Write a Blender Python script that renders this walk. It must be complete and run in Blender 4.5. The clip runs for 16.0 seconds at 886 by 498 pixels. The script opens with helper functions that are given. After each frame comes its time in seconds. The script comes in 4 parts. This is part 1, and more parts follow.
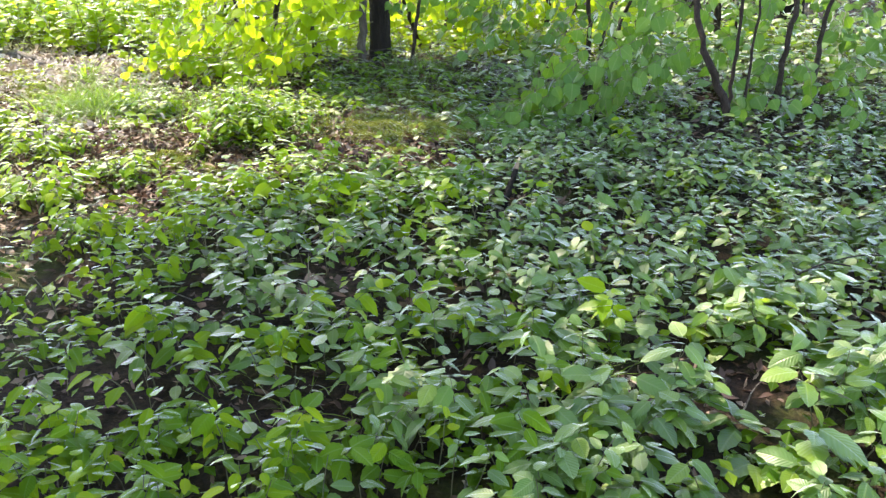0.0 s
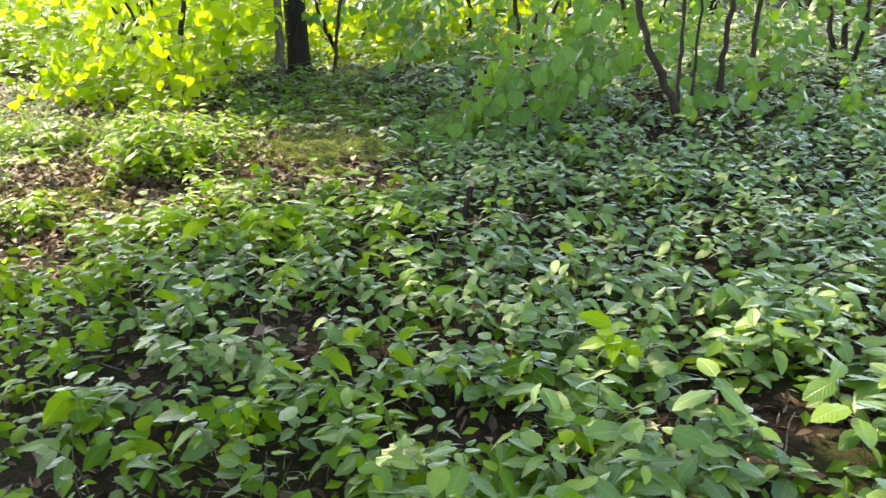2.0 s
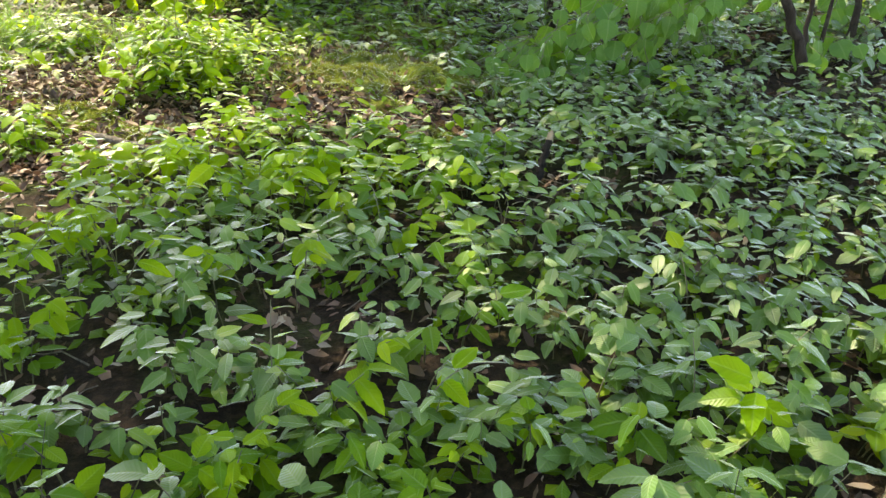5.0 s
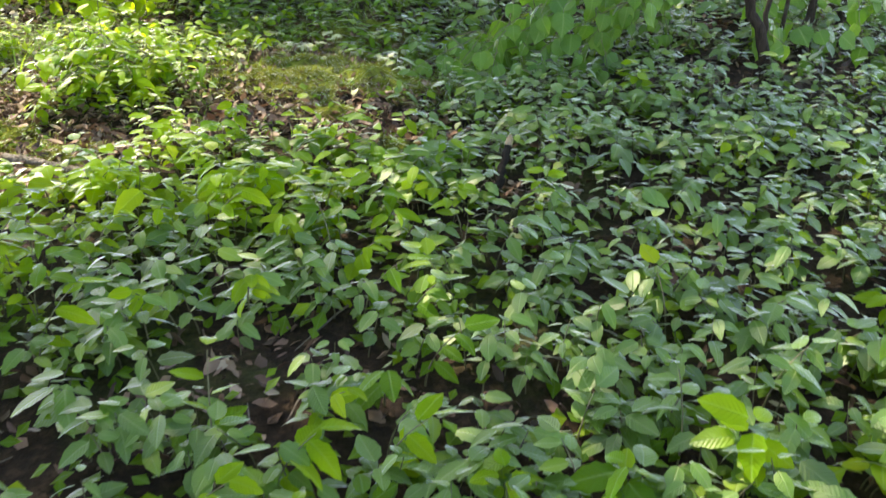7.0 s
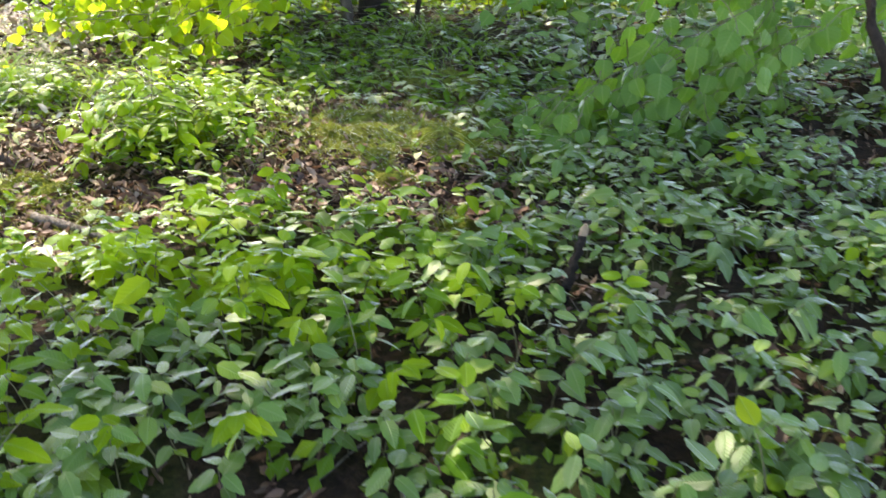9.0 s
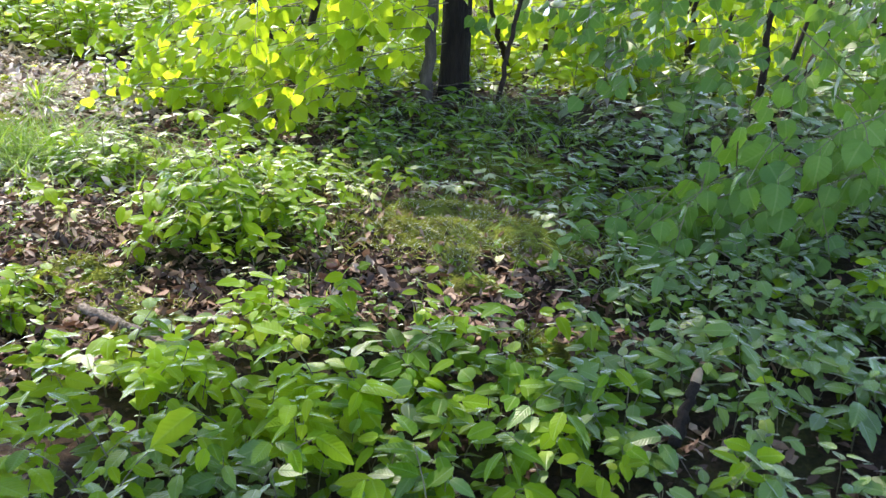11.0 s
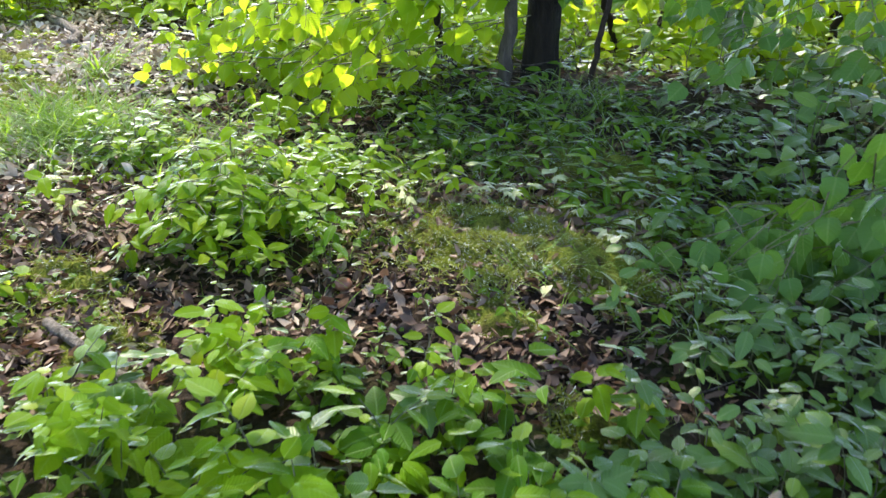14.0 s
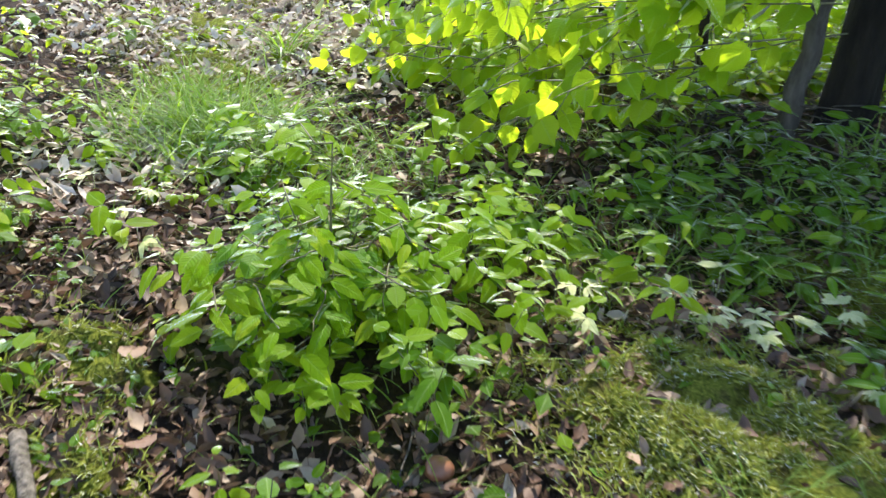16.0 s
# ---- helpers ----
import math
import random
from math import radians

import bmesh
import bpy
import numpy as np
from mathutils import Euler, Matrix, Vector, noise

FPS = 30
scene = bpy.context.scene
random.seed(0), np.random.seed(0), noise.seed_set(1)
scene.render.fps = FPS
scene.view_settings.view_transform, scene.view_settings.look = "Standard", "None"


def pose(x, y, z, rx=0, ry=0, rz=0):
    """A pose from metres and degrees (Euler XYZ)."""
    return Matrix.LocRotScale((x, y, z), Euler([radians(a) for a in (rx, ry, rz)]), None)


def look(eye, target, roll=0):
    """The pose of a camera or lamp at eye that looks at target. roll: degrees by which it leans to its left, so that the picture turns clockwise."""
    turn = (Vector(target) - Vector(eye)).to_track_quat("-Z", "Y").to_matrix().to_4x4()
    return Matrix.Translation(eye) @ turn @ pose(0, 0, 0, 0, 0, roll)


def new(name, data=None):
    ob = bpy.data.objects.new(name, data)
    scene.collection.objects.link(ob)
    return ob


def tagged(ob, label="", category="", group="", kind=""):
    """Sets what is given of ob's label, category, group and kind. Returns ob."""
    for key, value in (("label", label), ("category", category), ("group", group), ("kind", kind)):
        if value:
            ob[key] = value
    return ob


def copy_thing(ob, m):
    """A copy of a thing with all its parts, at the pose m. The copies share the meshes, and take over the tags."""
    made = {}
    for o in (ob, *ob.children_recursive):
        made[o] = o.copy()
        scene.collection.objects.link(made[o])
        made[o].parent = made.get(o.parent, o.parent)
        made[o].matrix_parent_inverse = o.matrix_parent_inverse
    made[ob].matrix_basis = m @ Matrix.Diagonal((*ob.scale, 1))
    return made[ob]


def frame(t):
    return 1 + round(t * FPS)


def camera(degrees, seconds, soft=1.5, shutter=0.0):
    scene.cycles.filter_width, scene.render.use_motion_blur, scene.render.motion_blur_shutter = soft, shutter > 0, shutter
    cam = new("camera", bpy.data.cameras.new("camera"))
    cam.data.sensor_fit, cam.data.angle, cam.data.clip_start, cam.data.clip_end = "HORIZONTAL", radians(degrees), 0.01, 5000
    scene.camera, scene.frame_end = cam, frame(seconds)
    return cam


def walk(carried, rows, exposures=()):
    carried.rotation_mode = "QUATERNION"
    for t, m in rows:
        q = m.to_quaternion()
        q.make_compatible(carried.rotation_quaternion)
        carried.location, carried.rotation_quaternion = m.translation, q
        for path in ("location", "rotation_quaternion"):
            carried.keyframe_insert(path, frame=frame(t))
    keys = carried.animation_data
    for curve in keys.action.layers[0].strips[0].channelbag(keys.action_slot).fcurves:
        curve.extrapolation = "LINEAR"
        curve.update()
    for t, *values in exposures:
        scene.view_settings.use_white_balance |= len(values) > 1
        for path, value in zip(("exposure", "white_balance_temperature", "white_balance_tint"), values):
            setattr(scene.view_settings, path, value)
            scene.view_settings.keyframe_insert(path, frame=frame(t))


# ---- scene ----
cam = camera(58.1, 16.0, 1.4, 0.4)
METRES, EYE, TILT, LEAN, TURN = 4.2, 1.096, 0.0, 0.0, 0.0
ROWS = [
    (0.0, 0.0, 0.0, 0.0, 0.14, -22.85, -0.34),
    (0.5, 0.0006, 0.0039, -0.0023, -0.12, -22.75, -0.14),
    (1.0, -0.0083, 0.0284, -0.007, -0.28, -22.65, -0.03),
    (1.5, -0.0362, 0.0733, -0.0073, -2.22, -22.5, 1.08),
    (2.0, -0.0446, 0.0928, -0.0126, -7.18, -22.31, 0.99),
    (2.5, -0.0393, 0.1058, -0.0221, -7.93, -22.98, 0.06),
    (3.0, -0.0244, 0.1471, -0.0291, -6.32, -25.45, -2.62),
    (3.5, -0.0114, 0.185, -0.0321, -1.37, -25.88, -3.09),
    (4.0, -0.0237, 0.2243, -0.0332, -0.39, -26.38, -2.69),
    (6.5, -0.0522, 0.2817, -0.0394, -6.59, -30.31, -0.84),
    (7.0, -0.0415, 0.3093, -0.039, -6.31, -28.86, -1.14),
    (7.5, -0.0219, 0.336, -0.0381, -4.5, -27.11, -2.52),
    (8.0, 0.004, 0.3614, -0.0394, -0.76, -27.68, -2.12),
    (8.5, 0.0109, 0.3796, -0.0353, 0.05, -28.68, -1.51),
    (9.0, -0.0065, 0.4178, -0.0352, 1.11, -27.2, -0.99),
    (9.5, -0.0366, 0.4578, -0.0261, 2.06, -26.62, -0.91),
    (10.0, -0.052, 0.4677, -0.0251, 2.7, -25.16, -1.49),
    (12.5, 0.0105, 0.566, -0.0251, 13.31, -22.89, -2.7),
    (13.0, 0.0143, 0.5739, -0.0267, 14.75, -23.94, -2.1),
    (13.5, 0.0185, 0.5907, -0.0297, 14.83, -25.06, -1.28),
    (14.0, 0.0172, 0.642, -0.0378, 15.83, -25.9, -1.39),
    (14.5, 0.0161, 0.6981, -0.0366, 18.78, -25.5, -2.11),
    (15.0, 0.0119, 0.7656, -0.0475, 24.62, -27.0, -0.71),
    (15.5, 0.0003, 0.8331, -0.049, 32.91, -28.21, -2.31),
    (16.0, -0.0359, 0.8858, -0.0619, 35.52, -28.23, -2.18),
]
# the camera's automatic exposure falls as the sunny path comes into view
EXPOSURES = [(0.0, 2.82, 7200, 19), (1.5, 2.78, 7900, 13), (3.0, 2.76, 8900, 8), (4.0, 2.75, 8800, 9), (6.5, 2.74, 8000, 12), (8.0, 2.72, 7800, 15), (10.0, 2.66, 6900, 21), (12.5, 2.34, 6500, 18), (14.0, 2.38, 6500, 15), (16.0, 2.32, 6500, 14)]
walk(cam, [(t, pose(0, 0, EYE, TILT, LEAN, TURN) @ pose(METRES * x, METRES * y, METRES * z, 90 + pitch, roll, yaw)) for t, x, y, z, yaw, pitch, roll in ROWS], EXPOSURES)

# ---- world, sun and exposure ----
SUN_AZ, SUN_EL = 38.0, 52.0          # degrees left of straight ahead, and above the horizon
sun_dir = Vector((-math.sin(radians(SUN_AZ)) * math.cos(radians(SUN_EL)), math.cos(radians(SUN_AZ)) * math.cos(radians(SUN_EL)), math.sin(radians(SUN_EL))))
world = bpy.data.worlds.new("world")
scene.world = world
world.use_nodes = True
_sky = world.node_tree.nodes.new("ShaderNodeTexSky")
_sky.sky_type, _sky.sun_disc = "NISHITA", False
_sky.sun_elevation, _sky.sun_rotation = radians(SUN_EL), radians(-SUN_AZ)
_bg = world.node_tree.nodes["Background"]
_bg.inputs["Strength"].default_value = 0.15
world.node_tree.links.new(_sky.outputs[0], _bg.inputs["Color"])
_sun = bpy.data.lights.new("sun", "SUN")
_sun.energy, _sun.angle, _sun.color = 2.3, radians(0.6), (1.0, 0.94, 0.8)
sun = new("sun", _sun)
sun.matrix_world = look(sun_dir * 30, (0, 0, 0))

rng = np.random.RandomState(7)


# ---- materials ----
class Nodes:
    """A short way to write a node material."""

    def __init__(self, name):
        self.mat = bpy.data.materials.new(name)
        self.mat.use_nodes = True
        self.tree = self.mat.node_tree
        self.tree.nodes.clear()
        self.out = self.tree.nodes.new("ShaderNodeOutputMaterial")

    def add(self, kind, inputs=None):
        n = self.tree.nodes.new("ShaderNode" + kind)
        for k, v in (inputs or {}).items():
            self.put(n.inputs[k], v)
        return n

    def put(self, socket, v):
        if isinstance(v, bpy.types.NodeSocket):
            self.tree.links.new(v, socket)
        else:
            socket.default_value = v

    def math(self, op, a, b=0.0, clamp=False):
        n = self.add("Math", {0: a, 1: b})
        n.operation, n.use_clamp = op, clamp
        return n.outputs[0]

    def mix(self, f, a, b, blend="MIX"):
        n = self.add("Mix")
        n.data_type, n.blend_type = "RGBA", blend
        self.put(n.inputs["Factor"], f), self.put(n.inputs[6], a), self.put(n.inputs[7], b)
        return n.outputs[2]

    def noise(self, scale, detail=3.0, vec=None, rough=0.55):
        n = self.add("TexNoise", {"Scale": scale, "Detail": detail, "Roughness": rough})
        if vec is not None:
            self.put(n.inputs["Vector"], vec)
        return n.outputs["Fac"]

    def ramp(self, f, stops):
        n = self.add("ValToRGB", {"Fac": f})
        e = n.color_ramp.elements
        while len(e) < len(stops):
            e.new(0.5)
        for s, (p, c) in zip(e, stops):
            s.position, s.color = p, (*c, 1)
        return n.outputs["Color"]

    def bump(self, height, strength, distance=0.01):
        return self.add("Bump", {"Height": height, "Strength": strength, "Distance": distance}).outputs[0]

    def random(self):
        """A number for each loose island of each object."""
        s = self.math("ADD", self.add("ObjectInfo").outputs["Random"], self.add("NewGeometry").outputs["Random Per Island"])
        return self.math("FRACT", s)

    def done(self, shader):
        self.tree.links.new(shader, self.out.inputs["Surface"])
        return self.mat


def leaf_material(name, dark, light, young, through_light, gloss=0.42, share=0.46, veins=9.0, wax=1.12):
    """A living leaf: sheen above, light shining through, midrib and side veins, and a colour of its own."""
    n = Nodes(name)
    r = n.random()
    uv = n.add("UVMap").outputs[0]
    sep = n.add("SeparateXYZ", {0: uv})
    along, side = sep.outputs["X"], n.math("ABSOLUTE", n.math("SUBTRACT", sep.outputs["Y"], 0.5))
    wave = n.math("SINE", n.math("MULTIPLY", n.math("SUBTRACT", along, n.math("MULTIPLY", side, 0.5)), veins * 6.283))
    rib = n.math("SUBTRACT", 1.0, n.math("MULTIPLY", side, 16.0), True)
    col = n.ramp(r, [(0.0, dark), (0.5, light), (0.86, light), (0.93, young), (1.0, young)])
    blotch = n.noise(45.0, 3.0, n.add("TexCoord").outputs["Object"])
    col = n.mix(n.math("MULTIPLY", blotch, 0.55), col, n.mix(1.0, col, (0.55, 0.6, 0.5, 1), "MULTIPLY"))
    col = n.mix(n.math("MULTIPLY", rib, 0.55), col, (0.22, 0.3, 0.1, 1))
    col = n.mix(n.math("MULTIPLY", n.math("SUBTRACT", wave, 0.45), 0.4, True), col, n.mix(0.35, col, (0.2, 0.28, 0.08, 1)))
    height = n.math("ADD", n.math("MULTIPLY", wave, 0.13), n.math("MULTIPLY", rib, -0.5))
    bump = n.bump(height, 0.4, 0.004)
    rough = n.math("ADD", gloss, n.math("MULTIPLY", blotch, 0.16))
    face = n.add("BsdfDiffuse", {"Color": col, "Normal": bump})
    glow = n.mix(r, (*through_light, 1), n.mix(0.5, (*through_light, 1), (*young, 1)))
    back = n.add("BsdfTranslucent", {"Color": glow, "Normal": bump})
    body = n.add("MixShader", {0: share, 1: face.outputs[0], 2: back.outputs[0]}).outputs[0]
    sheen = n.add("BsdfGlossy", {"Color": (1, 1, 1, 1), "Roughness": rough, "Normal": bump}).outputs[0]
    edge = n.add("Fresnel", {"IOR": wax, "Normal": bump}).outputs[0]
    return n.done(n.add("MixShader", {0: edge, 1: body, 2: sheen}).outputs[0])


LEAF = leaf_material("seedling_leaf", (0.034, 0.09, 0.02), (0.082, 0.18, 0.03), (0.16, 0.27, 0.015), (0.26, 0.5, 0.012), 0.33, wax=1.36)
# LEAF again with less sheen: backlight and shade put into the colour
DIMMED = leaf_material("dimmed_leaf", (0.026, 0.08, 0.01), (0.06, 0.155, 0.012), (0.17, 0.28, 0.012), (0.36, 0.62, 0.01), 0.36, 0.5, 9.0, 1.1)
# young leaves, with sun shining through put into a brighter yellow-green
YOUNG_LIT = leaf_material("young_lit_leaf", (0.07, 0.175, 0.01), (0.13, 0.255, 0.008), (0.26, 0.36, 0.02), (0.66, 0.86, 0.03), 0.42, 0.62, 9.0, 1.07)
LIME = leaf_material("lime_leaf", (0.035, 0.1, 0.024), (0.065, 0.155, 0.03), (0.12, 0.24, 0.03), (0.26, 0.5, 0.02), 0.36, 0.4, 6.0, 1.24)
CANOPY = leaf_material("canopy_leaf", (0.04, 0.1, 0.025), (0.07, 0.15, 0.03), (0.1, 0.18, 0.03), (0.16, 0.3, 0.03), 0.5, 0.35, 5.0)
GRASS = leaf_material("grass_blade", (0.07, 0.17, 0.03), (0.12, 0.23, 0.03), (0.2, 0.28, 0.05), (0.3, 0.5, 0.02), 0.5, 0.45, 0.0, 1.08)
PALE = leaf_material("pale_leaf", (0.4, 0.43, 0.2), (0.52, 0.54, 0.3), (0.6, 0.58, 0.36), (0.45, 0.5, 0.2), 0.6, 0.35, 3.0)
MOSS = leaf_material("moss_frond", (0.09, 0.11, 0.016), (0.19, 0.215, 0.03), (0.3, 0.3, 0.06), (0.26, 0.29, 0.03), 0.8, 0.25, 0.0, 1.05)


def litter_material(name, stops):
    n = Nodes(name)
    r = n.random()
    col = n.ramp(r, stops)
    spots = n.noise(60.0, 4.0, n.add("TexCoord").outputs["Object"])
    col = n.mix(n.math("MULTIPLY", spots, 0.7), col, n.mix(1.0, col, (0.4, 0.36, 0.33, 1), "MULTIPLY"))
    face = n.add("BsdfPrincipled", {"Base Color": col, "Roughness": 0.62, "Normal": n.bump(spots, 0.5, 0.004)})
    back = n.add("BsdfTranslucent", {"Color": col})
    return n.done(n.add("MixShader", {0: 0.2, 1: face.outputs[0], 2: back.outputs[0]}).outputs[0])


def soil_material():
    n = Nodes("forest_soil")
    p = n.add("TexCoord").outputs["Object"]
    fine, wide = n.noise(38.0, 6.0, p, 0.65), n.noise(2.2, 4.0, p)
    col = n.ramp(fine, [(0.25, (0.007, 0.005, 0.0035)), (0.5, (0.02, 0.013, 0.008)), (0.72, (0.05, 0.033, 0.02)), (0.85, (0.12, 0.085, 0.055))])
    moss = n.math("MULTIPLY", n.math("SUBTRACT", wide, 0.52), 9.0, True)
    green = n.ramp(n.noise(70.0, 4.0, p), [(0.3, (0.016, 0.025, 0.006)), (0.7, (0.06, 0.08, 0.016))])
    col = n.mix(n.math("MULTIPLY", moss, 0.6), col, green)
    face = n.add("BsdfPrincipled", {"Base Color": col, "Roughness": 0.95, "Specular IOR Level": 0.15, "Normal": n.bump(fine, 1.0, 0.03)})
    return n.done(face.outputs[0])


def bark_material(name, dark, light, scale=26.0):
    n = Nodes(name)
    p = n.add("TexCoord").outputs["Object"]
    stretch = n.add("Mapping", {"Vector": p, "Scale": (1.0, 1.0, 0.22)}).outputs[0]
    ridges, lichen = n.noise(scale, 6.0, stretch, 0.65), n.noise(7.0, 4.0, p)
    col = n.ramp(ridges, [(0.32, dark), (0.7, light)])
    spot = n.math("MULTIPLY", n.math("SUBTRACT", lichen, 0.6), 7.0, True)
    col = n.mix(n.math("MULTIPLY", spot, 0.4), col, (0.13, 0.15, 0.1, 1))
    face = n.add("BsdfPrincipled", {"Base Color": col, "Roughness": 0.9, "Specular IOR Level": 0.2, "Normal": n.bump(ridges, 1.0, 0.03)})
    return n.done(face.outputs[0])


def plain_material(name, a, b, rough, scale=40.0):
    n = Nodes(name)
    f = n.noise(scale, 4.0, n.add("TexCoord").outputs["Object"])
    face = n.add("BsdfPrincipled", {"Base Color": n.ramp(f, [(0.3, a), (0.7, b)]), "Roughness": rough, "Normal": n.bump(f, 0.4, 0.004)})
    return n.done(face.outputs[0])


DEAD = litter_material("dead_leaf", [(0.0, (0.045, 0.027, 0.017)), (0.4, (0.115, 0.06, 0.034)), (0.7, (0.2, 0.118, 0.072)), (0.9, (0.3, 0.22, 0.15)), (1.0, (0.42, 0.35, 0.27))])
# paler than DEAD: partly dry bleached leaf, partly sunlight put into the colour
BLEACHED_LIT = litter_material("bleached_lit_leaf", [(0.0, (0.2, 0.155, 0.11)), (0.3, (0.4, 0.34, 0.27)), (0.6, (0.56, 0.5, 0.42)), (1.0, (0.74, 0.69, 0.6))])
SOIL = soil_material()
BARK = bark_material("dark_bark", (0.005, 0.004, 0.003), (0.02, 0.016, 0.011))
GREY_BARK = bark_material("grey_bark", (0.035, 0.03, 0.024), (0.1, 0.09, 0.075), 40.0)
TWIG = bark_material("twig_bark", (0.014, 0.01, 0.008), (0.05, 0.037, 0.027), 70.0)
STICK = bark_material("weathered_stick", (0.06, 0.05, 0.04), (0.26, 0.23, 0.19), 60.0)
def cushion_material():
    n = Nodes("moss_cushion")
    p = n.add("TexCoord").outputs["Object"]
    fine, wide = n.noise(160.0, 5.0, p, 0.7), n.noise(14.0, 4.0, p)
    col = n.ramp(fine, [(0.3, (0.03, 0.04, 0.006)), (0.5, (0.14, 0.17, 0.02)), (0.7, (0.28, 0.31, 0.05))])
    brown = n.math("MULTIPLY", n.math("SUBTRACT", wide, 0.5), 7.0, True)
    col = n.mix(n.math("MULTIPLY", brown, 0.75), col, n.ramp(fine, [(0.35, (0.02, 0.013, 0.008)), (0.65, (0.1, 0.07, 0.035))]))
    face = n.add("BsdfPrincipled", {"Base Color": col, "Roughness": 0.95, "Specular IOR Level": 0.1, "Normal": n.bump(fine, 1.0, 0.02)})
    return n.done(face.outputs[0])


CUSHION = cushion_material()
STEM = plain_material("green_stem", (0.06, 0.07, 0.025), (0.13, 0.11, 0.05), 0.6)
CAP = plain_material("mushroom_cap", (0.13, 0.05, 0.022), (0.21, 0.085, 0.038), 0.45, 25.0)
STALK = plain_material("mushroom_stalk", (0.4, 0.3, 0.2), (0.55, 0.45, 0.32), 0.7)
WOOD = plain_material("broken_wood", (0.14, 0.1, 0.055), (0.26, 0.19, 0.11), 0.8)


# ---- mesh tools ----
class Mass:
    """Gathers quads from many small shapes for one mesh."""

    def __init__(self):
        self.v, self.f, self.u, self.n = [], [], [], 0

    def add(self, v, f, u=None):
        v = np.asarray(v, float).reshape(-1, 3)
        self.v.append(v)
        self.f.append(np.asarray(f, int) + self.n)
        self.u.append(np.zeros((len(v), 2)) if u is None else u)
        self.n += len(v)

    def leaves(self, shape, pos, turn):
        """A leaf shape set down many times: pos (N, 3), turn (N, 3, 3) with the size in it."""
        if len(pos) == 0:
            return
        v, f, u = shape
        w = np.einsum("nij,kj->nki", turn, v) + pos[:, None]
        ff = f[None] + (np.arange(len(pos)) * len(v))[:, None, None]
        self.add(w.reshape(-1, 3), ff.reshape(-1, 4), np.tile(u, (len(pos), 1)))

    def tube(self, pts, radii, sides=5):
        pts, radii = np.asarray(pts, float), np.asarray(radii, float)
        d = np.gradient(pts, axis=0)
        d /= np.linalg.norm(d, axis=1)[:, None] + 1e-9
        ref = np.where(np.abs(d[:, 2:3]) > 0.9, [[1.0, 0, 0]], [[0, 0, 1.0]])
        a = np.cross(d, ref)
        a /= np.linalg.norm(a, axis=1)[:, None] + 1e-9
        b = np.cross(d, a)
        th = np.arange(sides) * 2 * math.pi / sides
        ring = pts[:, None] + radii[:, None, None] * (np.cos(th)[None, :, None] * a[:, None] + np.sin(th)[None, :, None] * b[:, None])
        i, j = np.meshgrid(np.arange(len(pts) - 1), np.arange(sides), indexing="ij")
        k = (j + 1) % sides
        self.add(ring, np.stack([i * sides + j, i * sides + k, (i + 1) * sides + k, (i + 1) * sides + j], -1).reshape(-1, 4))

    def mesh(self, name, mat):
        me = bpy.data.meshes.new(name)
        v, f, u = np.concatenate(self.v), np.concatenate(self.f), np.concatenate(self.u)
        me.vertices.add(len(v))
        me.vertices.foreach_set("co", v.ravel())
        me.loops.add(f.size)
        me.loops.foreach_set("vertex_index", f.ravel().astype(np.int32))
        me.polygons.add(len(f))
        me.polygons.foreach_set("loop_start", np.arange(0, f.size, 4, dtype=np.int32))
        me.update(calc_edges=True)
        me.polygons.foreach_set("use_smooth", np.ones(len(f), bool))
        me.uv_layers.new(name="UVMap").data.foreach_set("uv", u[f.ravel()].ravel())
        me.materials.append(mat)
        me.validate()
        return me


def part(name, mass, mat, parent=None, label="", kind=""):
    ob = new(name, mass.mesh(name, mat) if isinstance(mass, Mass) else mass)
    ob.parent = parent
    return tagged(ob, label, kind=kind)


def thing(name, at, label, category, group="", kind=""):
    ob = new(name)
    ob.empty_display_size = 0.05
    ob.matrix_basis = pose(*at)
    return tagged(ob, label, category, group, kind)


def leaf_shape(profile, segments, fold=0.18, droop=0.25, ripple=0.0, teeth=0.0, twist=0.0):
    """A blade one long, from the origin along y, z up: folded at the midrib, drooping, with rippled or toothed edges."""
    t = np.linspace(0, 1, segments + 1)
    w = np.array([profile(a) for a in t])
    v, u = [], []
    for i, (a, b) in enumerate(zip(t, w)):
        b2 = b * (1 + teeth * (1 if i % 2 else -1)) if 0 < i < segments else b
        z = -droop * a * a
        lift = fold * b + ripple * b * math.sin(a * 19)
        tw = twist * a
        for s in (-1, 0, 1):
            v.append((s * b2 * math.cos(tw), a, z + (lift if s else 0) + s * b2 * math.sin(tw)))
            u.append((a, 0.5 + 0.5 * s * min(1.0, b2 / 0.3)))
    f = []
    for i in range(segments):
        for s in (0, 1):
            f.append((3 * i + s, 3 * i + s + 1, 3 * i + s + 4, 3 * i + s + 3))
    return np.array(v), np.array(f), np.array(u)


def oval(width, widest=0.45, tip=1.0):
    def w(a):
        p = math.log(0.5) / math.log(widest)
        return max(0.004, width * math.sin(math.pi * min(1.0, a) ** p) ** (tip * (0.54 if a < widest else 0.82)))
    return w


def heart(width):
    return lambda a: max(0.004, width * (1 - (2 * abs(a - 0.36)) ** 2.2 * 0.55) * (1 - max(0, a - 0.55) ** 1.3 * 2.4) * (0.75 + 0.25 * min(1, a * 12)))


def lobed(width):
    return lambda a: max(0.006, width * math.sin(math.pi * a ** 1.25) ** 0.7 * (0.72 + 0.34 * math.sin(a * 26 + 1)) + 0.008)


